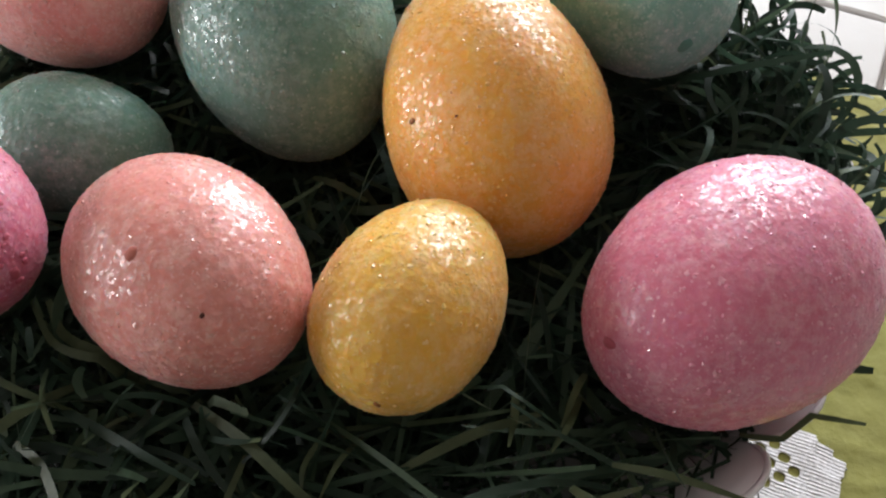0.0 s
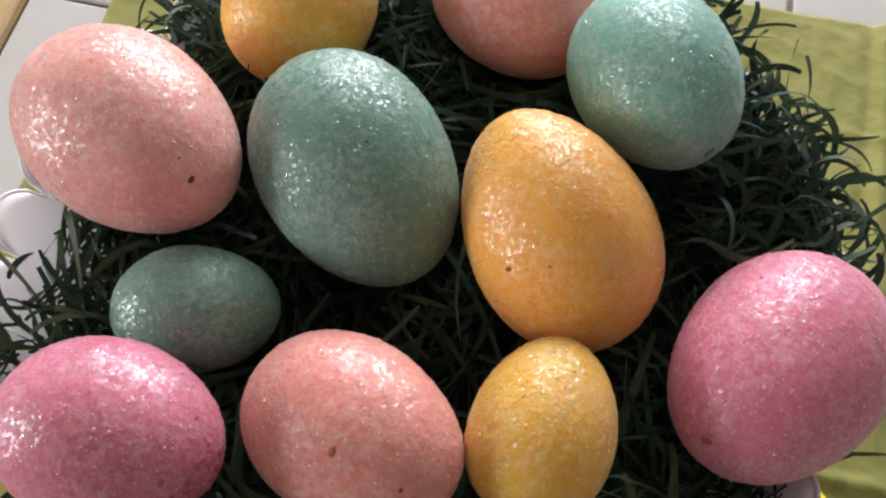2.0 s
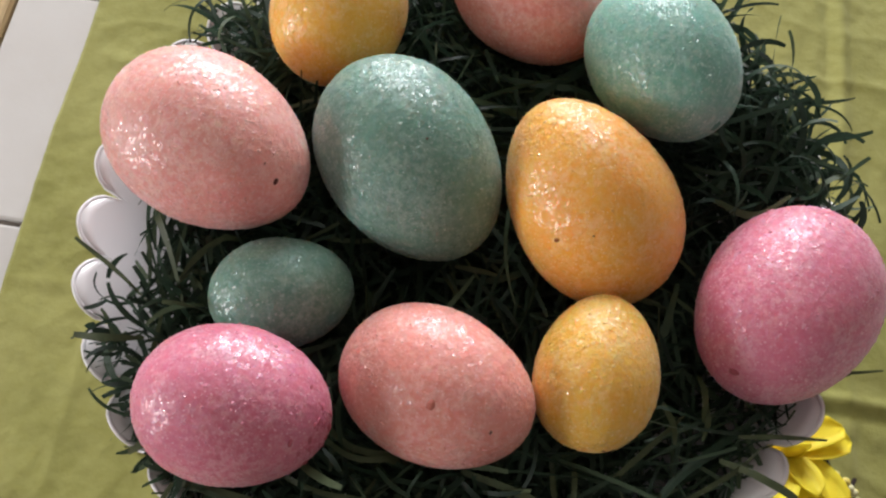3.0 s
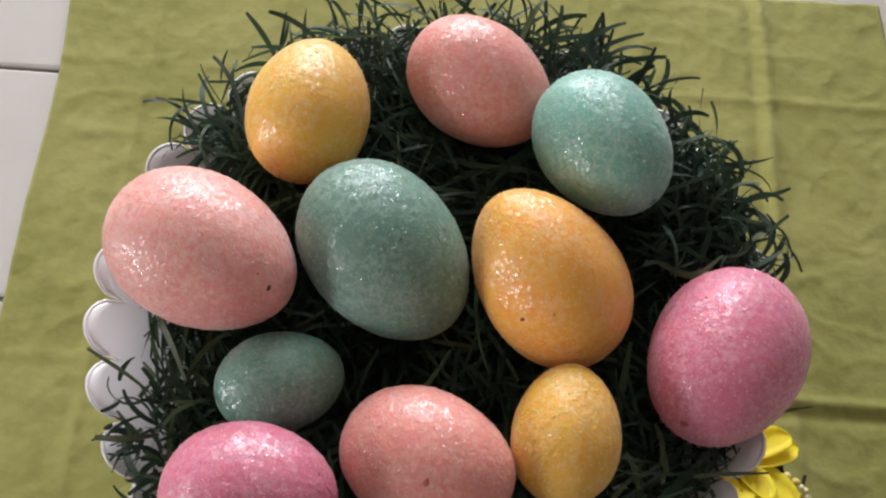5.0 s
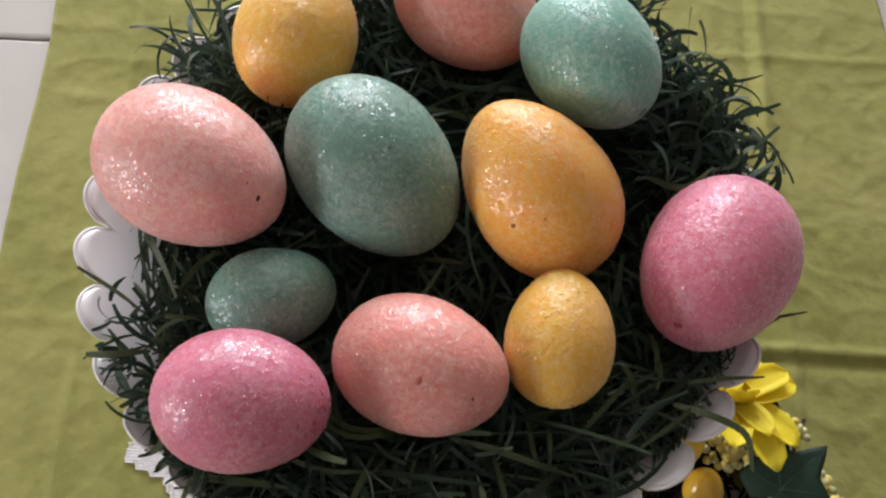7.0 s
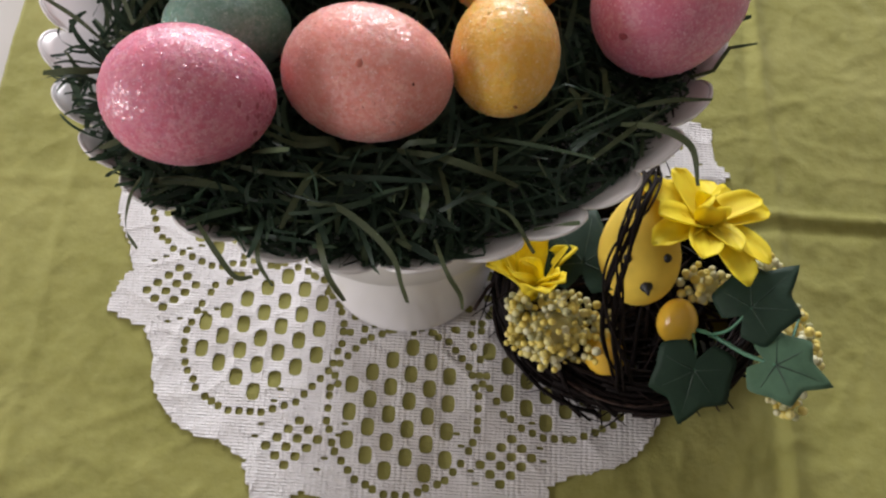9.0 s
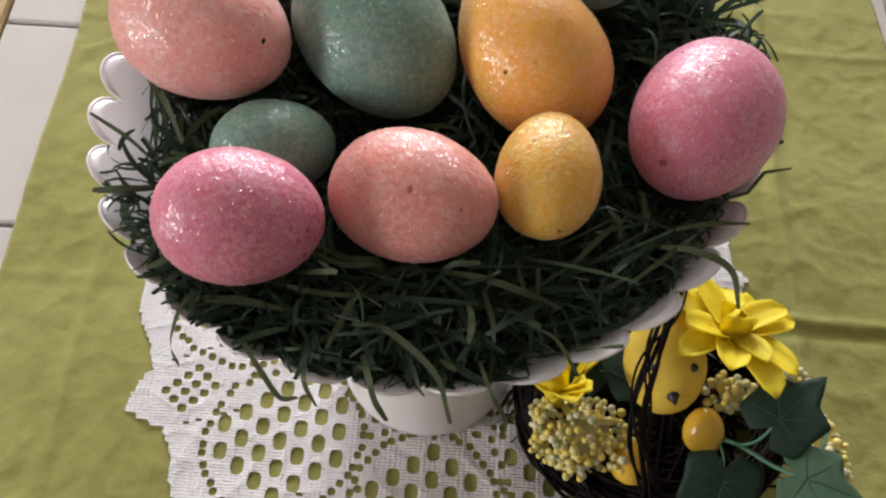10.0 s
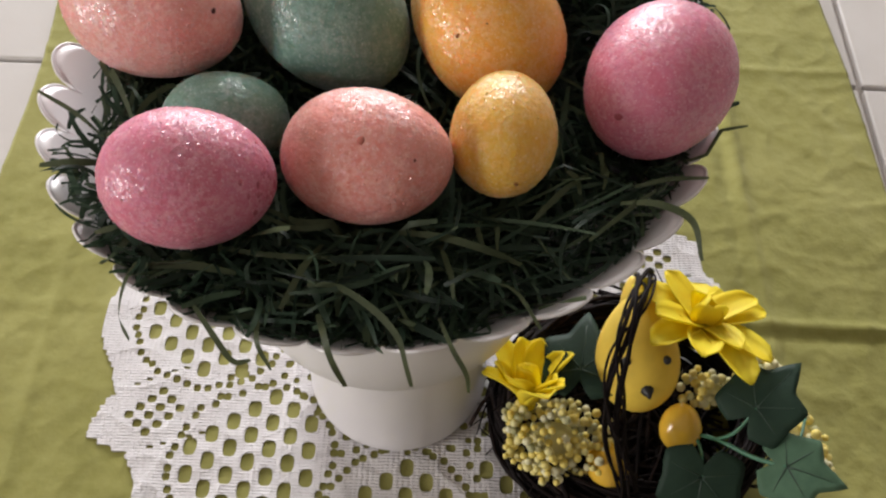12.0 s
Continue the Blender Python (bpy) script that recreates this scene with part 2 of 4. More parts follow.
def box(bm, x0, x1, y0, y1, z0, z1, bevel=0.0):
    m = Matrix.LocRotScale(((x0 + x1) / 2, (y0 + y1) / 2, (z0 + z1) / 2), None, (x1 - x0, y1 - y0, z1 - z0))
    made = bmesh.ops.create_cube(bm, size=1.0, matrix=m)
    if bevel:
        edges = list({e for v in made["verts"] for e in v.link_edges})
        bmesh.ops.bevel(bm, geom=edges, offset=bevel, segments=2, affect="EDGES", profile=0.5)
    return bm


def tube(verts, faces, pts, radius, sides=5):
    """A tapered tube along points, added to verts and faces."""
    pts = [Vector(p) for p in pts]
    start, n = len(verts), len(pts)
    side = Vector((0.31, 0.52, 0.79))
    for i, p in enumerate(pts):
        d = (pts[min(i + 1, n - 1)] - pts[max(i - 1, 0)]).normalized()
        u = d.cross(side)
        u = u.normalized() if u.length > 1e-4 else d.orthogonal().normalized()
        w = d.cross(u)
        r = radius(i / (n - 1)) if callable(radius) else radius
        for k in range(sides):
            a = 2 * math.pi * k / sides
            verts.append(p + u * (r * math.cos(a)) + w * (r * math.sin(a)))
    for i in range(n - 1):
        for k in range(sides):
            a, b = start + i * sides + k, start + i * sides + (k + 1) % sides
            faces.append((a, b, b + sides, a + sides))
    faces.append(tuple(start + k for k in reversed(range(sides))))
    faces.append(tuple(start + (n - 1) * sides + k for k in range(sides)))


def spline(ctrl, steps):
    """A smooth line through control points."""
    c = [Vector(p) for p in ctrl]
    c = [c[0] * 2 - c[1]] + c + [c[-1] * 2 - c[-2]]
    out = []
    for i in range(1, len(c) - 2):
        p0, p1, p2, p3 = c[i - 1:i + 3]
        for k in range(steps):
            t = k / steps
            out.append(0.5 * ((2 * p1) + (p2 - p0) * t + (2 * p0 - 5 * p1 + 4 * p2 - p3) * t * t + (3 * p1 - p0 - 3 * p2 + p3) * t ** 3))
    out.append(c[-2])
    return out


def lathe(profile, steps):
    """A turned body round z from (radius, height) pairs."""
    bm = bmesh.new()
    rings = [[bm.verts.new((r * math.cos(2 * math.pi * k / steps), r * math.sin(2 * math.pi * k / steps), z)) for k in range(steps)] for r, z in profile]
    for a, b in zip(rings, rings[1:]):
        for k in range(steps):
            bm.faces.new((a[k], a[(k + 1) % steps], b[(k + 1) % steps], b[k]))
    return bm


def thicken(ob, thickness, offset=0.0):
    mod = ob.modifiers.new("thickness", "SOLIDIFY")
    mod.thickness, mod.offset = thickness, offset
    return ob


# ---------------------------------------------------------------- room
def wall_with_window(name, x0, x1, z0, z1, wx0, wx1, wz0, wz1, m):
    bm = bmesh.new()
    for a, b, c, d in ((x0, wx0, z0, z1), (wx1, x1, z0, z1), (wx0, wx1, z0, wz0), (wx0, wx1, wz1, z1)):
        box(bm, a, b, -0.06, 0.06, c, d)
    ob = tagged(new(name, mesh_of(name, bm, WALL, False)), "plain painted room wall with a window opening", "wall", kind="structure")
    ob.matrix_world = m
    return ob


def plain_slab(name, x0, x1, y0, y1, z0, z1, mat, label, category):
    return tagged(new(name, mesh_of(name, box(bmesh.new(), x0, x1, y0, y1, z0, z1), mat, False)), label, category, kind="structure")


wall_with_window("wall_north", -2.3, 2.3, -0.75, 1.75, -1.10, 0.60, 0.31, 1.46, pose(0, 2.56, 0))
wall_with_window("wall_west", -2.2, 2.5, -0.75, 1.75, -1.04, -0.46, 0.14, 1.02, pose(-2.26, 0, 0, 0, 0, 90))
plain_slab("wall_east", 2.2, 2.32, -2.2, 2.5, -0.75, 1.75, WALL, "plain painted room wall", "wall")
plain_slab("wall_south", -2.2, 2.2, -2.32, -2.2, -0.75, 1.75, WALL, "plain painted room wall", "wall")
plain_slab("floor", -2.3, 2.3, -2.3, 2.6, -0.85, -0.75, FLOORING, "brown boarded room floor", "floor")
plain_slab("ceiling", -2.3, 2.3, -2.3, 2.6, 1.75, 1.85, CEILING, "plain white ceiling", "ceiling")

# ---------------------------------------------------------------- table
X0, X1, Y0, Y1, PX, PY = -0.325, 0.891, -0.522, 0.873, 0.152, 0.155
table = thing("tiled_table", "tile-topped table with a varnished oak edge", "table", (0.283, 0.17, -0.75))


def at_table(bm):
    bmesh.ops.translate(bm, verts=bm.verts, vec=(-0.283, -0.17, 0.75))
    return bm


part("tile_bed", at_table(box(bmesh.new(), X0, X1, Y0, Y1, -0.035, -0.0045)), GROUT, table, smooth=False)
W = 0.055
for a, b, c, d in ((X0 - W, X0 - 0.0015, Y0 - W, Y1 + W), (X1 + 0.0015, X1 + W, Y0 - W, Y1 + W), (X0, X1, Y0 - W, Y0 - 0.0015), (X0, X1, Y1 + 0.0015, Y1 + W)):
    part("edge_board", at_table(box(bmesh.new(), a, b, c, d, -0.045, 0.001, 0.004)), WOOD, table, smooth=False)
for x in (X0 + 0.02, X1 - 0.02):
    for y in (Y0 + 0.02, Y1 - 0.02):
        part("leg", at_table(box(bmesh.new(), x - 0.03, x + 0.03, y - 0.03, y + 0.03, -0.75, -0.036, 0.005)), WOOD, table, smooth=False)


# ---------------------------------------------------------------- green cloth
def ridge(d, w):
    return math.exp(-(d / w) ** 2)


def cloth_height(x, y):
    z = 0.0015 * noise.noise((x * 11, y * 10, 0.3)) + 0.0008 * noise.noise((x * 36, y * 34, 4.1)) + 0.0004 * noise.noise((x * 90, y * 85, 9.0))
    z += (0.0021 if x > 0 else 0.0004) * ridge(y - 0.066 - 0.002 * noise.noise((x * 9, 2, 0)), 0.0035) - (0.0014 if x > 0 else 0.0002) * ridge(y - 0.058, 0.0035)
    z += 0.0022 * ridge(x - 0.187 - 0.003 * noise.noise((y * 7, 5, 0)), 0.004) - 0.0012 * ridge(x - 0.178, 0.004)
    z += 0.0009 * ridge(y - 0.262, 0.003) * (1 if x > 0.12 else 0.3) + 0.0009 * ridge(x + 0.215 - 0.002 * noise.noise((y * 8, 9, 0)), 0.0035)
    z += 0.0008 * ridge(y + 0.14, 0.0035)
    warp = 0.6 * noise.noise((x * 12, y * 12, 1))
    one = abs(noise.noise((x * 17 + warp, y * 17 - warp, 2.2)))
    two = abs(noise.noise((x * 36 - warp, y * 40 + warp, 6.7)))
    three = abs(noise.noise((x * 75 + 2 * warp, y * 70 - warp, 3.3)))
    patch = 0.6 + 0.8 * max(0.0, noise.noise((x * 6, y * 6, 12.0)) + 0.3)
    return 0.0032 + z + patch * (0.0007 * max(0.0, 1 - one * 5) ** 2 + 0.0005 * max(0.0, 1 - two * 4) ** 2 + 0.0003 * max(0.0, 1 - three * 3.5) ** 2)


def green_cloth():
    nx, ny = 270, 340
    x0, x1, y0, y1 = -0.2705, 0.2745, -0.36, 0.342
    verts, faces = [], []
    for j in range(ny + 1):
        for i in range(nx + 1):
            u, v = i / nx, j / ny
            x, y = x0 + (x1 - x0) * u, y0 + (y1 - y0) * v
            w = (2 * u - 1) ** 2
            x += w * (0.0025 * noise.noise((y * 9, 0.5, 0)) + (-0.0055 * ridge(y - 0.33, 0.06) if u < 0.5 else -0.06 * (y - 0.25)))
            y += 0.003 * noise.noise((x * 9, 8.5, 0)) * v
            verts.append((x, y, max(0.0009, cloth_height(x, y))))
    for j in range(ny):
        for i in range(nx):
            a = j * (nx + 1) + i
            faces.append((a, a + 1, a + nx + 2, a + nx + 1))
    ob = new("table_runner", data_mesh("table_runner", verts, faces, CLOTH))
    thicken(ob, 0.0007, -1)
    return tagged(ob, "creased olive green cloth lying on the tiles", "cloth")


green_cloth()

# ---------------------------------------------------------------- lace doily
DC = Vector((-0.012, 0.054))


def lace_holes():
    """Holes of the lace: (x, y, half width, half height) about the middle of the doily, all along the threads."""
    holes, small = [], set()
    turns = [radians(-91.5 + 45 * s) for s in range(8)]

    def square(x, y, size=0.0020):
        key = (round(x / 0.0019), round(y / 0.0022))
        if not any((key[0] + a, key[1] + b) in small for a in (-1, 0, 1) for b in (-1, 0, 1)):
            small.add(key)
            holes.append((key[0] * 0.0019, key[1] * 0.0022, size, size * 1.05))

    # staggered eyelets inside each medallion
    for i in range(-16, 17):
        for j in range(-12, 13):
            x, y = 0.0102 * i, 0.0145 * j + (0.00725 if i % 2 else 0.0) - 0.0045
            for a0 in turns:
                ca, sa = math.cos(a0), math.sin(a0)
                rho, q = x * ca + y * sa - 0.110, -x * sa + y * ca
                if (q / 0.0335) ** 2 + (rho / 0.0375) ** 2 < 1:
                    holes.append((x, y, 0.0035, 0.0047))
                    break
    for a0 in turns:
        ca, sa = math.cos(a0), math.sin(a0)
        # ring of small squares round the medallion
        for k in range(46):
            t = 2 * math.pi * k / 46
            rho, q = 0.110 + 0.0435 * math.cos(t), 0.0395 * math.sin(t)
            square(rho * ca - q * sa, rho * sa + q * ca)
        # chequered diamond and ladders between two medallions
        a1 = a0 + radians(22.5)
        cb, sb = math.cos(a1), math.sin(a1)
        for i in range(-1, 3):
            for j in range(-1, 2):
                holes.append((0.1435 * cb + (i - j) * 0.0052 - 0.0026, 0.1435 * sb + (i + j) * 0.0046 - 0.0023, 0.0025, 0.0023))
        for k in range(7):
            for side in (-1, 1):
                r, q = 0.070 + 0.0078 * k + (0.0039 if side > 0 else 0), side * (0.0032 + 0.0004 * k)
                square(r * cb - q * sb, r * sb + q * cb)
        for k in (0, 1, 3, 4, 6):
            for side in (-1, 1):
                r, an = 0.124 + 0.0066 * k, a1 + side * radians(9.0 - 0.5 * k)
                holes.append((r * math.cos(an), r * math.sin(an), 0.0019, 0.0009))
    for ring, (r, n, h) in enumerate(((0.030, 14, 0.0028), (0.040, 20, 0.0026), (0.051, 26, 0.003), (0.061, 32, 0.0022), (0.069, 40, 0.0017))):
        for k in range(n):
            an = 2 * math.pi * (k + 0.5 * (ring % 2)) / n
            holes.append((r * math.cos(an), r * math.sin(an), h, h))
    return holes


def doily():
    size, n = 0.202, 700
    ax = np.linspace(-size, size, n + 1)
    gx, gy = np.meshgrid(ax, ax, indexing="ij")
    # the border is cut in steps along the threads: points between the medallions, bows at them
    sx, sy = np.round(gx / 0.0030) * 0.0030, np.round(gy / 0.0036) * 0.0036
    rr, deg = np.hypot(gx * 0.5 + sx * 0.5, gy * 0.5 + sy * 0.5), np.degrees(np.arctan2(sy, sx)) + 91.5
    bow = np.abs((deg / 45 + 0.5) % 1 - 0.5) * 45
    tip = np.abs((deg / 45) % 1 - 0.5) * 45
    edge = 0.1630 + 0.0100 * np.maximum(0, 1 - (bow / 11) ** 2) + 0.0165 * np.maximum(0, 1 - tip / 6.5)
    edge = edge + 0.016 * np.maximum(0, 1 - np.abs(deg - 103.5) / 7)
    f = edge - rr + 0.0004 * np.sin(gx * 4100) * np.sin(gy * 3700)
    cell = ax[1] - ax[0]
    for x, y, hw, hh in lace_holes():
        m = max(hw, hh) * 1.6 + 2 * cell
        i0, i1 = int((x - m + size) / cell), int((x + m + size) / cell) + 2
        j0, j1 = int((y - m + size) / cell), int((y + m + size) / cell) + 2
        if i0 < 0 or j0 < 0 or i1 > n or j1 > n:
            continue
        dx, dy = gx[i0:i1, j0:j1] - x, gy[i0:i1, j0:j1] - y
        d = ((np.abs(dx) / hw) ** 3 + (np.abs(dy) / hh) ** 3) ** (1 / 3) - 1
        f[i0:i1, j0:j1] = np.minimum(f[i0:i1, j0:j1], d * min(hw, hh))
    f = np.where(np.abs(f) < cell * 0.02, cell * 0.02, f)
    verts, faces, known = [], [], {}

    def vert(key, x, y):
        if key not in known:
            known[key] = len(verts)
            wx, wy = x + DC.x, y + DC.y
            verts.append((wx, wy, cloth_height(wx, wy) + 0.0012))
        return known[key]

    F = f.tolist()
    for i in range(n):
        for j in range(n):
            c = ((i, j), (i + 1, j), (i + 1, j + 1), (i, j + 1))
            v = [F[a][b] for a, b in c]
            if max(v) <= 0:
                continue
            loop = []
            for k in range(4):
                (a, b), (p, q), va, vb = c[k], c[(k + 1) % 4], v[k], v[(k + 1) % 4]
                if va > 0:
                    loop.append(vert((a, b), ax[a], ax[b]))
                if (va > 0) != (vb > 0):
                    t = va / (va - vb)
                    loop.append(vert((min((a, b), (p, q)), max((a, b), (p, q))), ax[a] + (ax[p] - ax[a]) * t, ax[b] + (ax[q] - ax[b]) * t))
            if len(loop) > 2:
                faces.append(loop)
    ob = new("lace_doily", data_mesh("lace_doily", verts, faces, LACE))
    thicken(ob, 0.0009, -1)
    return tagged(ob, "round white cotton lace doily with openwork lying on green cloth", "doily")


doily()

# ---------------------------------------------------------------- cake stand
SX, SY, RIM = -0.0206, 0.0468, 32
stand = thing("cake_stand", "white enamelled pedestal stand with a scalloped rim", "cake stand", (SX, SY, 0.0055))


def rim_point(a, s):
    """A point of the flaring wall: angle, and way up the wall in metres."""
    r, z = 0.0865 + 0.70 * s, 0.1855 + 0.714 * s
    return Vector((r * math.cos(a), r * math.sin(a), z))


def scallop(a):
    u = (a * RIM / (2 * math.pi)) % 1
    return 0.0282 + 0.0133 * math.sqrt(max(0.0, 1 - (2 * u - 1) ** 2)) ** 0.9


def stand_plate():
    steps, rows = RIM * 14, 9
    verts, faces = [Vector((0, 0, 0.183))], []
    for k in range(steps):
        a = 2 * math.pi * k / steps
        verts += [Vector((r * math.cos(a), r * math.sin(a), z)) for r, z in ((0.045, 0.183), (0.079, 0.183), (0.0850, 0.1845))]
        verts += [rim_point(a, scallop(a) * j / rows) for j in range(1, rows + 1)]
    w = rows + 3
    for k in range(steps):
        p, q = 1 + k * w, 1 + ((k + 1) % steps) * w
        faces.append((0, p, q))
        for j in range(w - 1):
            faces.append((p + j, p + j + 1, q + j + 1, q + j))
    return data_mesh("plate", verts, faces, ENAMEL)


def askew(ob):
    """Leans a part of the plate about the middle of the rim and turns its tabs."""
    ob.matrix_local = pose(0, 0, 0.215) @ pose(0, 0, 0, -6.1, 0, 0) @ pose(0, 0, 0, 0, 0, 3.8) @ pose(0, 0, -0.215)
    return ob


thicken(askew(part("plate", stand_plate(), None, stand)), 0.0010)


def rim_bead():
    verts, faces = [], []
    steps = RIM * 14
    pts = [rim_point(2 * math.pi * k / steps, scallop(2 * math.pi * k / steps)) for k in range(steps + 1)]
    tube(verts, faces, pts, 0.0007, 6)
    return data_mesh("rim_bead", verts, faces, ENAMEL)


askew(part("rim_bead", rim_bead(), None, stand))
part("pedestal", lathe([(0.0, 0.084), (0.0446, 0.084), (0.0446, 0.081), (0.0447, 0.055), (0.0453, 0.028), (0.0462, 0.012), (0.0469, 0.0085), (0.0470, 0.004), (0.0460, 0.001), (0.0440, 0.0), (0.0, 0.0)], 96), ENAMEL, stand).location = (0.0018, -0.0159, 0.0)
# widens up to the plate; its steep flare stands in for a shade band
part("shade_collar", lathe([(0.0, 0.180), (0.066, 0.180), (0.068, 0.150), (0.0630, 0.118), (0.0545, 0.099), (0.0476, 0.0845), (0.0466, 0.0815), (0.0460, 0.0805), (0.0450, 0.0803), (0.0447, 0.0812)], 96), ENAMEL, stand).location = (0.0018, -0.0159, 0.0)

# ---------------------------------------------------------------- eggs
EGGS = [
    ("yellow", (-0.0682, 0.1044, 0.2371), 85, -6, 53.3, 41.5, 0.10, "golden yellow glittered egg with a pale sheen on the grass"),
    ("salmon", (-0.0106, 0.1205, 0.2350), -34, 0, 54.7, 42.0, 0.07, "salmon pink glittered egg at the back of the stand"),
    ("teal", (0.0301, 0.0929, 0.2481), -58, 12, 53.4, 41.4, 0.06, "light teal glittered egg with a dark dimple"),
    ("peach", (-0.0937, 0.0468, 0.2477), -25, 6, 63.1, 47.2, 0.10, "large pale peach glittered egg with a brown speck"),
    ("green", (-0.0381, 0.0529, 0.2418), -45, -14, 63.0, 48.4, 0.06, "large sage green glittered egg"),
    ("orange", (0.0139, 0.0470, 0.2440), 130, 21, 60.8, 45.2, 0.12, "large orange yellow glittered egg leaning on a smaller one"),
    ("pink", (0.0691, 0.0256, 0.2420), -120, 11, 60.2, 46.0, 0.08, "large rose pink glittered egg near the rim"),
    ("green", (-0.0671, 0.0106, 0.2336), 19, -9, 39.9, 31.1, 0.08, "small sage green glittered egg sunk in the grass"),
    ("pink", (-0.0690, -0.0248, 0.2510), -2, 2, 49.4, 39.3, 0.06, "rose pink glittered egg with a red scuffed tip"),
    ("salmon", (-0.0204, -0.0115, 0.2461), -19, 18, 52.9, 39.5, 0.08, "salmon glittered egg with a small dimple"),
    ("yellow", (0.0194, -0.0018, 0.2479), 84, 1, 40.9, 31.7, 0.10, "small golden yellow glittered egg with frosted patches"),
]


def egg_axes(az, el):
    d = Vector((math.cos(radians(el)) * math.cos(radians(az)), math.cos(radians(el)) * math.sin(radians(az)), math.sin(radians(el))))
    u = d.cross(Vector((0, 0, 1))).normalized()
    return d, u, d.cross(u)


def egg_point(t, a, L, Wd, k):
    """A point of the shell: t from blunt end (0) to narrow end (pi), a round the axis."""
    s = -math.cos(t)
    r = Wd / 2 * math.sin(t) * (1 - k * s)
    return Vector((r * math.cos(a), r * math.sin(a), L / 2 * s))


def relief(p, off):
    """How far the grainy shell stands proud of the smooth egg."""
    return 0.00020 * noise.noise(p * 900 + Vector((off, 0, 0))) + 0.00009 * noise.noise(p * 380 + Vector((0, off, 0))) + 0.00030 * noise.noise(p * 60 + Vector((0, 0, off)))


def egg(colour, at, az, el, L, Wd, k, label, seed):
    L, Wd = L / 1000, Wd / 1000
    d, u, w = egg_axes(az, el)
    body = thing("easter_egg", label, "egg", at, "eggs on the stand")
    body.rotation_euler = Matrix((u, w, d)).transposed().to_euler()
    rng = random.Random(seed)
    nt, na = 90, 150
    verts, faces = [], []
    off = seed * 3.7
    for i in range(nt + 1):
        t = math.pi * min(max(i / nt, 0.002), 0.998)
        for j in range(na):
            p = egg_point(t, 2 * math.pi * j / na, L, Wd, k)
            verts.append(p + p.normalized() * relief(p, off))
    for i in range(nt):
        for j in range(na):
            a, b = i * na + j, i * na + (j + 1) % na
            faces.append((a, b, b + na, a + na))
    faces.append(tuple(reversed(range(na))))
    faces.append(tuple(nt * na + j for j in range(na)))
    part("shell", data_mesh("shell", verts, faces, EGG_PAINT[colour]), None, body)
    verts, faces = [], []
    for _ in range(int(12500 * (L / 0.06) ** 2)):
        t = math.acos(rng.uniform(-1, 1))
        a = rng.uniform(0, 2 * math.pi)
        p = egg_point(t, a, L, Wd, k)
        if noise.noise(p * 70 + Vector((off, off, 0))) < rng.uniform(-1.0, 0.25):
            continue
        n = (egg_point(t, a, L, Wd, k) - Vector((0, 0, p.z * 0.35))).normalized()
        n = (n + Vector((rng.gauss(0, 1), rng.gauss(0, 1), rng.gauss(0, 1))) * (0.08 if rng.random() < 0.9 else 0.16)).normalized()
        e = n.orthogonal().normalized()
        e.rotate(Matrix.Rotation(rng.uniform(0, 6.28), 3, n))
        g = n.cross(e)
        size = rng.uniform(0.00026, 0.00052) if rng.random() < 0.9 else rng.uniform(0.00052, 0.0008)
        c = p + p.normalized() * relief(p, off) - n * 0.00003
        s0 = len(verts)
        verts += [c + e * size, c + g * size * rng.uniform(0.5, 1), c - e * size * rng.uniform(0.6, 1), c - g * size * rng.uniform(0.5, 1)]
        verts.append(c + n * size * (rng.uniform(0.04, 0.15) if rng.random() < 0.87 else rng.uniform(0.2, 0.55)) + e * size * rng.uniform(-0.4, 0.4) + g * size * rng.uniform(-0.4, 0.4))
        faces += [(s0, s0 + 1, s0 + 4), (s0 + 1, s0 + 2, s0 + 4), (s0 + 2, s0 + 3, s0 + 4), (s0 + 3, s0, s0 + 4)]
    grains = part("glitter_coat", data_mesh("glitter_coat", verts, faces, EGG_GLITTER[colour], False), None, body, "clear glitter grains")
    grains["kind"] = "stuff"
    return body


eggs = [egg(*row, i + 1) for i, row in enumerate(EGGS)]


def dimple(body, place, size, mat=DIMPLE):
    """A small dark pit or speck lying in the shell, at the point of the surface nearest to place."""
    m = body.matrix_basis.inverted()
    p = m @ Vector(place)
    row = EGGS[eggs.index(body)]
    L, Wd, k = row[4] / 1000, row[5] / 1000, row[6]
    best = min(((egg_point(math.pi * i / 60, 2 * math.pi * j / 90, L, Wd, k) - p).length, i, j) for i in range(1, 60) for j in range(90))
    q = egg_point(math.pi * best[1] / 60, 2 * math.pi * best[2] / 90, L, Wd, k)
    bm = bmesh.new()
    bmesh.ops.create_icosphere(bm, subdivisions=2, radius=1.0)
    for v in bm.verts:
        v.co *= 1 + 0.3 * noise.noise(v.co * 2)
    n = q.normalized()
    turn = n.to_track_quat("Z", "Y").to_matrix().to_4x4()
    bmesh.ops.transform(bm, matrix=Matrix.Translation(q) @ turn @ Matrix.Diagonal((size, size * 0.75, size * 0.22, 1)), verts=bm.verts)
    part("dimple", bm, mat, body, "small dark pit")


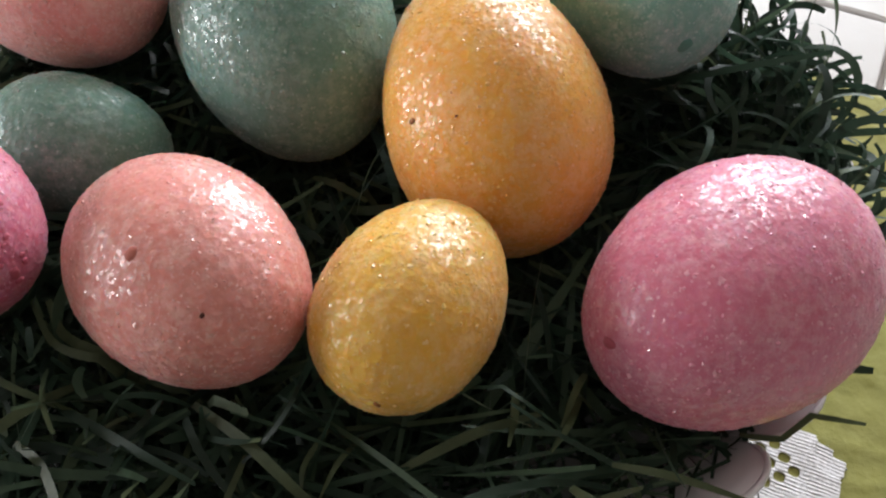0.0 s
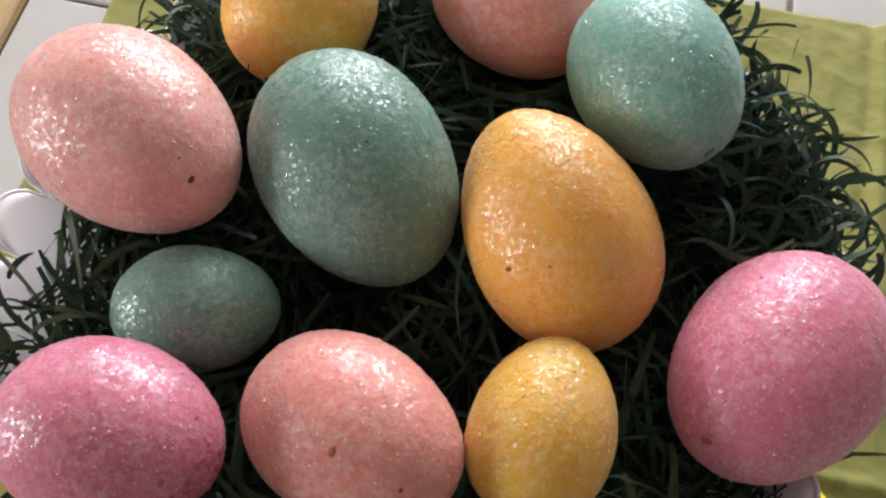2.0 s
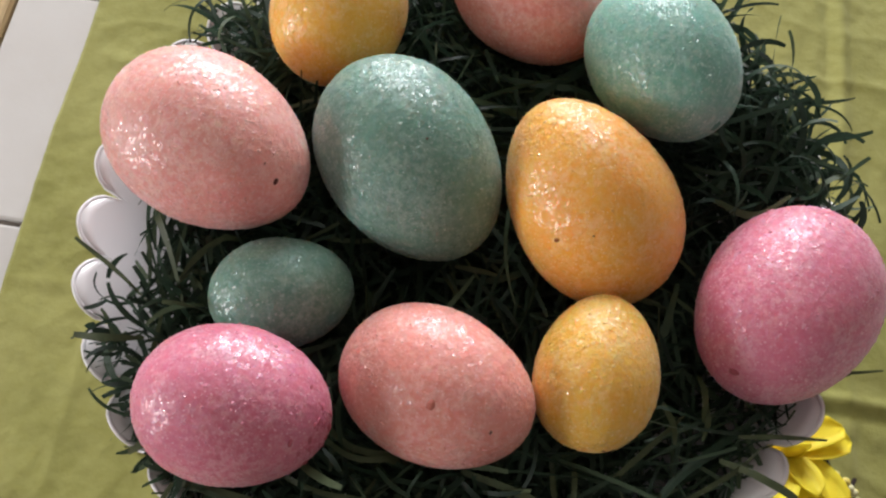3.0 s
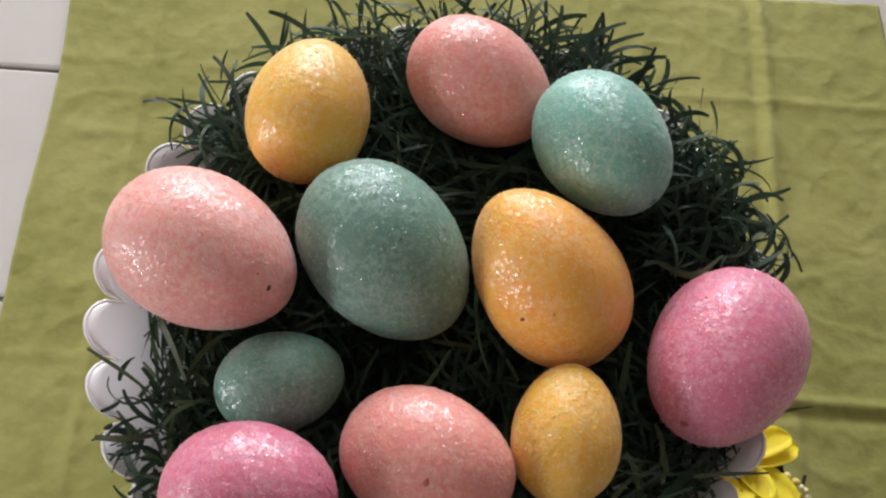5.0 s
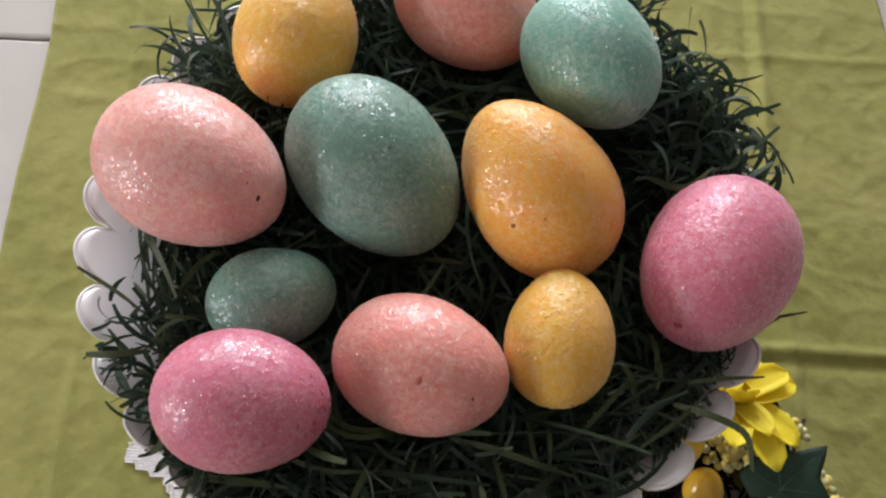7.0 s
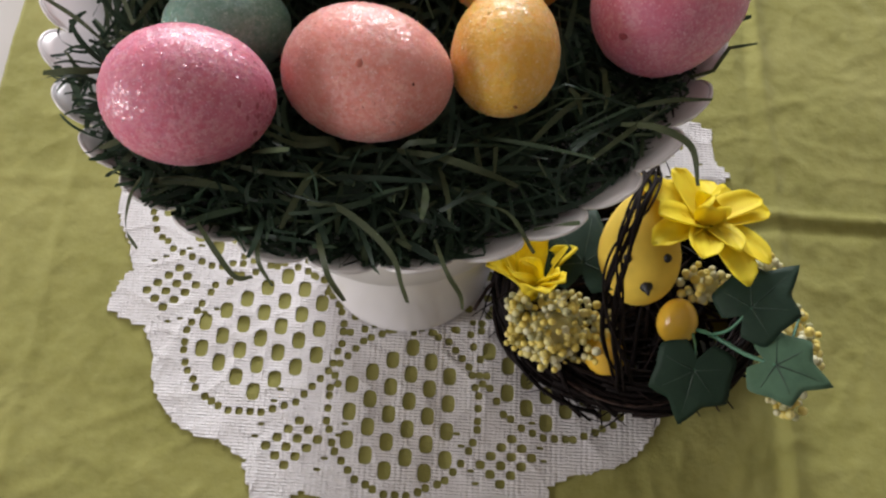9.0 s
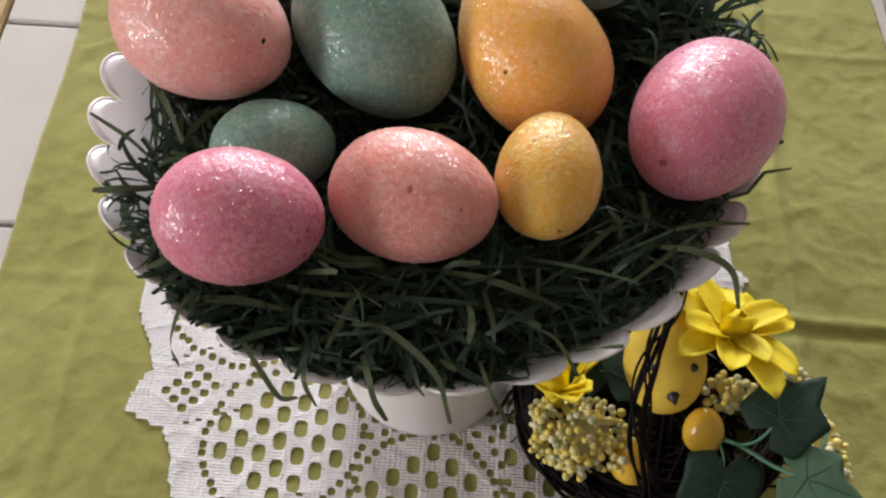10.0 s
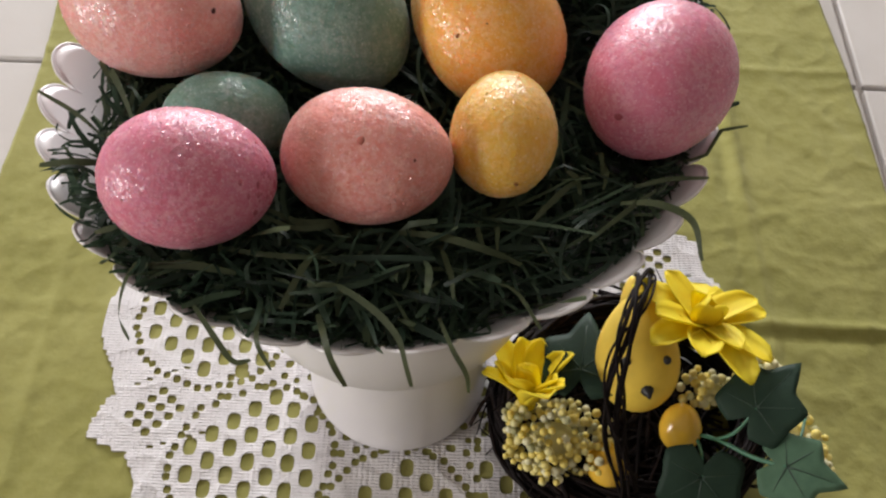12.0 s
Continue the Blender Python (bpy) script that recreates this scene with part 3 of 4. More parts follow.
# ---------------------------------------------------------------- grass
def under_eggs(p):
    """Keeps a blade out of the eggs by pressing it below them; None where it would lie against a flank."""
    for _, c, az, el, L, Wd, _, _ in EGGS:
        dx, dy = p.x - c[0], p.y - c[1]
        if dx * dx + dy * dy > (L / 2000) ** 2:
            continue
        d, _, _ = egg_axes(az, el)
        q = p - Vector(c)
        along = q.dot(d)
        side = (q - d * along).length
        a, b = L / 2000 + 0.0015, Wd / 2000 + 0.0015
        if (along / a) ** 2 + (side / b) ** 2 < 1 or q.z > 0:
            lim = 1 - (dx * dx + dy * dy) / (a * a)
            if lim < 0.45 and p.z > c[2] - 0.75 * b:
                return None
            z = c[2] - b * math.sqrt(max(0.0, lim)) - 0.001
            if p.z > z:
                p = Vector((p.x, p.y, z))
    return p


def bed(x, y):
    r = math.hypot(x - SX, y - SY) / 0.118
    dip = 0.014 * math.exp(-((x + 0.02) ** 2 + (y - 0.022) ** 2) / 0.0012) + 0.012 * math.exp(-((x - 0.052) ** 2 + (y - 0.058) ** 2) / 0.0009)
    return 0.2262 - dip - 0.006 * r ** 3 - 0.05 * (y - SY) + 0.004 * noise.noise((x * 40, y * 40, 7))


def free(pts, inside=True):
    """The first run of a blade that keeps clear of the eggs."""
    out = []
    for p in pts:
        q = under_eggs(p)
        if q is None:
            break
        r = math.hypot(q.x - SX, q.y - SY)
        if inside and r > 0.086:
            q = Vector((q.x, q.y, max(q.z, 0.194 + 1.02 * (min(r, 0.116) - 0.0865) - 0.107 * (q.y - SY))))
        out.append(q)
    return out


def ribbon(verts, faces, pts, width, twist):
    if len(pts) < 3:
        return
    start, n = len(verts), len(pts)
    for i, p in enumerate(pts):
        d = (pts[min(i + 1, n - 1)] - pts[max(i - 1, 0)]).normalized()
        s = d.cross(Vector((0, 0, 1)))
        s = s.normalized() if s.length > 1e-4 else Vector((1, 0, 0))
        s.rotate(Matrix.Rotation(twist[0] + twist[1] * i / (n - 1), 3, d))
        w = width * (0.55 + 0.45 * math.sin(math.pi * min(1, max(0, (i + 0.6) / n)))) / 2
        verts += [p - s * w, p + s * w]
    for i in range(n - 1):
        a = start + 2 * i
        faces.append((a, a + 1, a + 3, a + 2))


LOOSE = [
    (((-0.049, -0.023, 0.231), (-0.038, -0.029, 0.234), (-0.021, -0.028, 0.235), (-0.002, -0.026, 0.234), (0.013, -0.029, 0.232)), 0.0028),
    (((-0.011, -0.030, 0.232), (0.002, -0.033, 0.235), (0.015, -0.037, 0.235), (0.025, -0.039, 0.231)), 0.0030),
    (((-0.081, -0.044, 0.232), (-0.068, -0.045, 0.235), (-0.055, -0.046, 0.233)), 0.0034),
    (((-0.035, -0.049, 0.233), (-0.026, -0.051, 0.236), (-0.016, -0.058, 0.237), (-0.009, -0.065, 0.235), (-0.0065, -0.0705, 0.229), (-0.005, -0.0720, 0.218)), 0.0028),
    (((-0.031, -0.058, 0.233), (-0.029, -0.064, 0.235), (-0.0265, -0.0705, 0.231), (-0.0235, -0.0720, 0.2165)), 0.0030),
    (((-0.041, -0.058, 0.235), (-0.036, -0.045, 0.236), (-0.032, -0.034, 0.231)), 0.0027),
    (((0.002, -0.034, 0.231), (0.005, -0.046, 0.235), (0.006, -0.054, 0.233)), 0.0024),
    (((0.012, -0.022, 0.228), (0.013, -0.032, 0.234), (0.015, -0.037, 0.233)), 0.0022),
    (((0.018, -0.022, 0.228), (0.018, -0.030, 0.234), (0.018, -0.038, 0.233)), 0.0022),
    (((0.028, -0.026, 0.233), (0.037, -0.016, 0.235), (0.046, -0.006, 0.231)), 0.0026),
    (((0.050, 0.006, 0.227), (0.050, -0.001, 0.234), (0.050, -0.008, 0.233)), 0.0024),
    (((0.055, -0.017, 0.232), (0.064, -0.021, 0.238), (0.074, -0.026, 0.237), (0.0775, -0.035, 0.230)), 0.0030),
    (((-0.065, -0.057, 0.235), (-0.058, -0.066, 0.234), (-0.053, -0.0710, 0.229), (-0.048, -0.0710, 0.230)), 0.0026),
    (((-0.047, -0.060, 0.234), (-0.046, -0.068, 0.234), (-0.043, -0.0720, 0.226)), 0.0024),
    (((-0.083, -0.044, 0.234), (-0.085, -0.051, 0.234), (-0.0875, -0.057, 0.226), (-0.088, -0.058, 0.213)), 0.0026),
    (((-0.126, 0.016, 0.236), (-0.113, 0.009, 0.234), (-0.104, 0.003, 0.230)), 0.0020),
    (((-0.115, 0.039, 0.232), (-0.107, 0.028, 0.235), (-0.100, 0.017, 0.234), (-0.091, -0.001, 0.231)), 0.0034),
    (((-0.120, -0.010, 0.232), (-0.110, -0.010, 0.234), (-0.101, -0.008, 0.232)), 0.0032),
    (((0.080, 0.010, 0.230), (0.087, 0.011, 0.233), (0.097, 0.013, 0.234)), 0.0016),
    (((0.060, -0.010, 0.231), (0.070, -0.009, 0.234), (0.082, -0.008, 0.234)), 0.0020),
    (((0.045, -0.030, 0.231), (0.058, -0.020, 0.235), (0.066, -0.012, 0.232)), 0.0022),
    (((-0.062, -0.036, 0.230), (-0.045, -0.041, 0.235), (-0.026, -0.040, 0.233)), 0.0022),
    (((-0.090, -0.030, 0.230), (-0.096, -0.016, 0.234), (-0.098, 0.000, 0.232)), 0.0024),
    (((-0.098, 0.004, 0.228), (-0.092, 0.018, 0.232), (-0.080, 0.030, 0.230)), 0.0026),
    (((0.052, 0.060, 0.226), (0.062, 0.054, 0.232), (0.071, 0.060, 0.236)), 0.0030),
    (((0.030, -0.060, 0.232), (0.022, -0.050, 0.236), (0.010, -0.046, 0.234)), 0.0024),
    (((0.002, -0.058, 0.233), (0.006, -0.068, 0.234), (0.010, -0.0715, 0.226), (0.011, -0.0725, 0.216)), 0.0020),
    (((-0.0510, -0.0250, 0.2310), (-0.0390, -0.0310, 0.2340), (-0.0250, -0.0290, 0.2350), (-0.0100, -0.0250, 0.2340), (0.0000, -0.0280, 0.2310)), 0.0024),
    (((0.0400, -0.0040, 0.2300), (0.0420, -0.0100, 0.2340), (0.0430, -0.0150, 0.2330)), 0.0024),
    (((0.0510, -0.0000, 0.2300), (0.0510, -0.0080, 0.2340), (0.0500, -0.0130, 0.2330)), 0.0022),
    (((-0.0210, 0.0290, 0.2220), (-0.0140, 0.0280, 0.2240), (-0.0070, 0.0280, 0.2220)), 0.0022),
]


def grass():
    rng = random.Random(11)
    verts, faces = [], []
    # the packed mass below the loose blades
    n = 56
    for i in range(n + 1):
        for k in range(72):
            a, r = 2 * math.pi * k / 72, 0.084 * i / n
            x, y = SX + r * math.cos(a), SY + r * math.sin(a)
            p = under_eggs(Vector((x, y, bed(x, y) - 0.012 + 0.003 * noise.noise((x * 150, y * 150, 1)))))
            verts.append(p or Vector((x, y, bed(x, y) - 0.016)))
    for i in range(n):
        for k in range(72):
            a, b = i * 72 + k, i * 72 + (k + 1) % 72
            faces.append((a, b, b + 72, a + 72))
    for _ in range(4300):
        a, r = rng.uniform(0, 2 * math.pi), 0.108 * math.sqrt(rng.random())
        x, y = SX + r * math.cos(a), SY + r * math.sin(a)
        rim = r / 0.108
        back = rim > 0.55 and (a < 2.4 or a > 6.0)
        long = rng.random() < (0.25 if back else 0.62)
        if rim > 0.84 and 2.75 < a < 3.5:
            continue
        head = rng.uniform(0, 2 * math.pi)
        length = rng.uniform(0.026, 0.065) if long else rng.uniform(0.012, 0.035)
        bend, steps = rng.gauss(0, 70 if back else 13 if long else 30), 10
        z = bed(x, y) + rng.uniform(-0.014, 0.004)
        climb = rng.gauss(0.06, 0.28)
        pts, p = [], Vector((x, y, z))
        for i in range(steps):
            pts.append(p.copy())
            step = length / steps
            head += bend * step
            climb -= (4.0 if long else 9.0) * step
            p = p + Vector((math.cos(head) * step, math.sin(head) * step, climb * step))
            rr = math.hypot(p.x - SX, p.y - SY)
            turn = math.degrees(math.atan2(p.y - SY, p.x - SX)) % 360
            if rr > (0.091 if 150 < turn < 203 else 0.109 if 296 < turn < 352 else 0.099 if 203 <= turn < 218 else 0.1135 if 218 <= turn < 290 else 0.1085):
                break
        pts = free(pts)
        ribbon(verts, faces, pts, (rng.uniform(0.0009, 0.0017) if rng.random() < 0.7 else rng.uniform(0.0016, 0.0025)) if long else rng.uniform(0.0008, 0.0018), (rng.gauss(0, 0.8), rng.gauss(0, 1.3)))
    # blades that lie along the bare tabs
    for _ in range(190):
        a, r = radians(rng.uniform(148, 206)), rng.uniform(0.070, 0.094)
        head = a + rng.choice((-1, 1)) * math.pi / 2 + rng.gauss(0, 0.4)
        bend, step = rng.gauss(0, 22), rng.uniform(0.018, 0.042) / 9
        p = Vector((SX + r * math.cos(a), SY + r * math.sin(a), 0))
        p.z = bed(p.x, p.y) + rng.uniform(-0.006, 0.004)
        climb, pts = rng.gauss(0.15, 0.2), []
        for i in range(9):
            pts.append(p)
            head += bend * step
            climb -= step * 9
            p = p + Vector((math.cos(head) * step, math.sin(head) * step, climb * step))
            if math.hypot(p.x - SX, p.y - SY) > 0.097:
                break
        ribbon(verts, faces, free(pts), rng.uniform(0.0009, 0.0022), (rng.gauss(0, 0.7), rng.gauss(0, 1.2)))
    # long flat blades lying across the front
    for _ in range(95):
        a, r = radians(rng.uniform(225, 318)), rng.uniform(0.076, 0.102)
        x, y = SX + r * math.cos(a), SY + r * math.sin(a)
        head = rng.uniform(0, 2 * math.pi)
        length, bend, climb = rng.uniform(0.022, 0.052), rng.gauss(0, 20), rng.gauss(0.16, 0.14)
        p, pts = Vector((x, y, bed(x, y) + rng.uniform(0.001, 0.007))), []
        for i in range(10):
            pts.append(p)
            step = length / 10
            head += bend * step
            climb -= step * 7
            p = p + Vector((math.cos(head) * step, math.sin(head) * step, climb * step))
            if math.hypot(p.x - SX, p.y - SY) > 0.108:
                break
        ribbon(verts, faces, free(pts), rng.uniform(0.0009, 0.0019), (rng.gauss(0, 0.7), rng.gauss(0, 1.3)))
    # curly tufts that stand up or out past the rim: angle, spread, count, reach, curl
    for deg, spread, count, reach, curl in ((9, 7, 150, 0.75, 130), (28, 8, 260, 0.9, 130), (62, 9, 130, 0.85, 45), (84, 10, 150, 0.9, 45), (112, 13, 110, 0.75, 60), (146, 6, 50, 0.7, 70), (213, 4, 60, 0.5, 150), (224, 6, 70, 0.45, 130), (234, 9, 80, 0.55, 60), (252, 10, 70, 0.55, 60), (274, 9, 50, 0.5, 60), (345, 8, 12, 0.5, 60)):
        for _ in range(count):
            front = 195 < deg < 300
            a, r = radians(deg + rng.gauss(0, spread)), rng.uniform(0.078, 0.110)
            x, y = SX + r * math.cos(a), SY + r * math.sin(a)
            head, length, bend = a + rng.gauss(0, 1.5), rng.uniform(0.014, 0.040) * reach, rng.choice((-1, 1)) * rng.uniform(0.15, 1.0) * curl
            climb, far = rng.uniform(0.2, 1.5), (0.121 if front else 0.131) if rng.random() < 0.10 else (0.112 if deg < 220 else 0.117) if front else 0.120
            p, pts = Vector((x, y, bed(x, y) + rng.uniform(-0.002, 0.009))), []
            for i in range(11):
                pts.append(p)
                step = length / 11
                head += bend * step
                climb -= step * 55
                p = p + Vector((math.cos(head) * step, math.sin(head) * step, climb * step))
                if math.hypot(p.x - SX, p.y - SY) > far or (front and p.z < 0.222):
                    break
            ribbon(verts, faces, free(pts), rng.uniform(0.0010, 0.0022), (rng.gauss(0, 0.8), rng.gauss(0, 1.2)))
    # single long blades that lie clear of the rest
    ob = new("easter_grass", data_mesh("easter_grass", verts, faces, GRASS))
    for pts, width in LOOSE:
        verts, faces = [], []
        ribbon(verts, faces, free(spline([(x, y, z + 0.003) for x, y, z in pts], 6), False), width * 0.74, (0.2, 0.9))
        if faces:
            part("long_blade", data_mesh("long_blade", verts, faces, PALE_GRASS), None, ob, "faded olive paper blade")
    return tagged(ob, "dark green shredded paper grass filling the stand", "paper grass", kind="stuff")


grass()

# ---------------------------------------------------------------- twig nest basket
NX, NY = 0.099, -0.002


def twig_weave():
    rng = random.Random(5)
    verts, faces = [], []
    for i in range(230):
        a, span = rng.uniform(0, 6.28), rng.uniform(0.9, 3.2)
        lev = rng.random()
        z0 = 0.006 + 0.044 * lev
        r0 = 0.047 + 0.018 * math.sin(math.pi * (0.25 + 0.6 * lev)) + rng.gauss(0, 0.0025)
        ph, f = rng.uniform(0, 6.28), rng.uniform(2, 5)
        pts = []
        for k in range(15):
            t = a + span * k / 14
            r = r0 + 0.0028 * math.sin(f * t + ph) + (0.006 * max(0, k - 12) if i % 9 == 0 else 0)
            pts.append((NX + r * math.cos(t), NY + r * math.sin(t), max(0.005, z0 + 0.004 * math.sin(f * 0.7 * t + ph))))
        tube(verts, faces, pts, rng.uniform(0.0006, 0.0015), 5)
    for i in range(300):
        a, b = rng.uniform(0, 6.28), rng.uniform(1.2, 4.2)
        r1, r2 = rng.uniform(0.02, 0.054), rng.uniform(0.02, 0.054)
        z = 0.008 + 0.016 * rng.random()
        p, q = Vector((NX + r1 * math.cos(a), NY + r1 * math.sin(a), z)), Vector((NX + r2 * math.cos(a + b), NY + r2 * math.sin(a + b), z))
        mid = (p + q) / 2 + Vector((rng.gauss(0, 0.006), rng.gauss(0, 0.006), 0.004))
        tube(verts, faces, spline((p, mid, q), 4), rng.uniform(0.0006, 0.0013), 5)
    for i in range(34):
        a = rng.choice((-0.9, -0.6, -0.3, 2.4, 0.5, -1.6)) + rng.gauss(0, 0.2)
        p = Vector((NX + 0.06 * math.cos(a), NY + 0.06 * math.sin(a), rng.uniform(0.008, 0.035)))
        q = p + Vector((math.cos(a + rng.gauss(0, 0.7)), math.sin(a + rng.gauss(0, 0.7)), rng.uniform(-0.2, 0.3))) * rng.uniform(0.008, 0.02)
        q.z = max(0.005, q.z)
        tube(verts, faces, spline((p, (p + q) / 2 + Vector((0, 0, 0.002)), q), 3), lambda t: 0.0009 - 0.0005 * t, 4)
    # wild ends that stray over the rim and along the cloth
    for i in range(90):
        a = rng.uniform(0, 6.28)
        p = Vector((NX + 0.058 * math.cos(a), NY + 0.058 * math.sin(a), rng.uniform(0.006, 0.050)))
        along = a + rng.choice((-1, 1)) * rng.uniform(0.9, 1.6)
        q = p + Vector((math.cos(along), math.sin(along), rng.uniform(-0.5, 0.4))) * rng.uniform(0.015, 0.040)
        q.z = max(0.005, q.z)
        mid = (p + q) / 2 + Vector((rng.gauss(0, 0.004), rng.gauss(0, 0.004), rng.uniform(0.0, 0.006)))
        tube(verts, faces, spline((p, mid, q), 4), lambda t: 0.0008 - 0.0005 * t, 4)
    # the basket is wider than deep
    verts = [Vector((v.x, NY + 0.006 + (v.y - NY) * 0.86, v.z)) for v in (Vector(w) for w in verts)]
    return data_mesh("twig_weave", verts, faces, TWIG)


nest = thing("nest_basket", "small dark brown twig basket with an arched handle", "basket", (NX, NY, 0.004))


def under(ob, parent):
    """Keeps a part that was built in the room's own metres where it is."""
    ob.matrix_parent_inverse = Matrix.Translation(parent.location).inverted()
    return ob


weave = under(part("twig_weave", twig_weave(), None, nest, "tangled dark twigs"), nest)
weave["kind"] = "stuff"
HANDLE = [(0.096, -0.049, 0.036), (0.0880, -0.0440, 0.062), (0.0793, -0.0331, 0.083), (0.0762, -0.0208, 0.103), (0.0796, -0.0058, 0.117), (0.0860, 0.0130, 0.120), (0.0950, 0.0330, 0.106), (0.1010, 0.0480, 0.076), (0.1030, 0.0530, 0.040)]
for i in range(8):
    base = spline(HANDLE, 7)
    verts, faces = [], []
    pts = []
    for k, p in enumerate(base):
        t = k / (len(base) - 1)
        d = (base[min(k + 1, len(base) - 1)] - base[max(k - 1, 0)]).normalized()
        u = d.cross(Vector((1, 0.2, 0))).normalized()
        w = d.cross(u)
        an = i * 2 * math.pi / 8 + 8 * t * (1 if i % 2 else -1) + 0.6 * math.sin(7 * t + i)
        rad = 0.0038 + 0.0016 * math.sin(5 * t + i * 2)
        pts.append(p + u * rad * 0.8 * math.cos(an) + w * rad * math.sin(an))
    tube(verts, faces, pts, 0.0006 + 0.0002 * (i % 3), 6)
    under(part("handle_twig", data_mesh("handle_twig", verts, faces, TWIG), None, nest), nest)

# ---------------------------------------------------------------- pits and specks of the eggs
PINK_SCUFF = plain("pink_scuff", (0.44, 0.09, 0.13), 0.7)
PINK_RUB = plain("pink_rub", (0.52, 0.11, 0.17), 0.6)
SALMON_PIT = plain("salmon_pit", (0.55, 0.16, 0.12), 0.7)
TEAL_PIT = plain("teal_pit", (0.07, 0.22, 0.16), 0.7)
ORANGE_PIT = plain("orange_pit", (0.30, 0.10, 0.02), 0.7)
for index, place, size, mat in (
    (3, (-0.070, 0.033, 0.258), 0.0010, DIMPLE), (3, (-0.073, 0.036, 0.262), 0.0004, DIMPLE),
    (5, (0.005, 0.030, 0.256), 0.0008, ORANGE_PIT), (5, (0.014, 0.030, 0.260), 0.0004, DIMPLE),
    (9, (-0.020, -0.020, 0.264), 0.0013, SALMON_PIT), (9, (-0.006, -0.024, 0.261), 0.0005, DIMPLE),
    (6, (0.052, 0.002, 0.252), 0.0014, PINK_SCUFF), (10, (0.022, -0.021, 0.249), 0.0009, ORANGE_PIT),
    (8, (-0.047, -0.026, 0.252), 0.0013, PINK_SCUFF), (8, (-0.049, -0.030, 0.257), 0.0010, PINK_SCUFF), (8, (-0.048, -0.036, 0.251), 0.0012, PINK_SCUFF), (8, (-0.0500, -0.020, 0.2600), 0.0008, PINK_SCUFF),
    (2, (0.044, 0.073, 0.252), 0.0018, TEAL_PIT), (4, (-0.032, 0.047, 0.266), 0.0004, DIMPLE),
):
    dimple(eggs[index], place, size, mat)
rub = random.Random(31)
for _ in range(26):
    dimple(eggs[8], (-0.047 + rub.gauss(0, 0.0015), -0.029 + rub.gauss(0, 0.0042), 0.2545 + rub.gauss(0, 0.0035)), rub.uniform(0.0004, 0.0010), PINK_RUB)


# ---------------------------------------------------------------- chick figurine
def chick():
    verts, faces = [], []
    nt, na = 40, 48
    for i in range(nt + 1):
        t = math.pi * min(max(i / nt, 0.004), 0.996)
        z = -math.cos(t)
        r = math.sin(t) * (1.0 - 0.22 * z - 0.10 * z * z)
        for j in range(na):
            a = 2 * math.pi * j / na
            p = Vector((0.0190 * r * math.cos(a), 0.0190 * r * math.sin(a), 0.0275 * z))
            p += p.normalized() * 0.00025 * noise.noise(p * 700)
            verts.append(p)
    for i in range(nt):
        for j in range(na):
            a, b = i * na + j, i * na + (j + 1) % na
            faces.append((a, b, b + na, a + na))
    faces += [tuple(reversed(range(na))), tuple(nt * na + j for j in range(na))]
    marks = [len(faces)]
    # tail tip, two eye beads and the beak, all in the one mesh
    tube(verts, faces, spline(((0, 0.004, 0.022), (0.0, 0.006, 0.029), (0.001, 0.007, 0.034)), 3), lambda t: 0.0075 - 0.005 * t, 12)
    marks.append(len(faces))
    for x, z, y in ((0.0088, 0.0005, -0.0168), (-0.0088, 0.0005, -0.0168)):
        tube(verts, faces, ((x, y + 0.003, z), (x * 1.03, y - 0.0006, z), (x * 1.05, y - 0.0013, z)), lambda t: 0.0020 - 0.0012 * max(0, t - 0.5) * 2, 10)
    tube(verts, faces, ((0, -0.0160, -0.0125), (0, -0.0188, -0.0128), (0, -0.0225, -0.0150)), lambda t: 0.0044 * (1 - 0.88 * t), 8)
    me = data_mesh("chick_figurine", verts, faces, CHICK)
    me.materials.append(BLACK)
    for poly in me.polygons:
        poly.material_index = 1 if poly.index >= marks[1] else 0
    ob = new("chick_figurine", me)
    ob.matrix_world = pose(0.0935, 0.0095, 0.080, -50, 0, 4)
    return tagged(ob, "yellow flocked chick figurine sitting in the twig basket", "figurine")


chick()


def mini_egg(at, L, Wd, turn, label):
    verts, faces = [], []
    nt, na = 28, 36
    for i in range(nt + 1):
        for j in range(na):
            verts.append(egg_point(math.pi * min(max(i / nt, 0.004), 0.996), 2 * math.pi * j / na, L, Wd, 0.09))
    for i in range(nt):
        for j in range(na):
            a, b = i * na + j, i * na + (j + 1) % na
            faces.append((a, b, b + na, a + na))
    faces += [tuple(reversed(range(na))), tuple(nt * na + j for j in range(na))]
    ob = new("mini_egg", data_mesh("mini_egg", verts, faces, MINI))
    ob.matrix_world = pose(*at, *turn)
    return tagged(ob, label, "egg", "small eggs in the basket")


mini_egg((0.1135, -0.0205, 0.066), 0.0235, 0.0190, (-35, 0, 0), "tiny shiny golden egg beside the chick")
mini_egg((0.0815, -0.0340, 0.050), 0.0240, 0.0195, (-60, 20, 30), "tiny golden egg half hidden behind the basket handle")


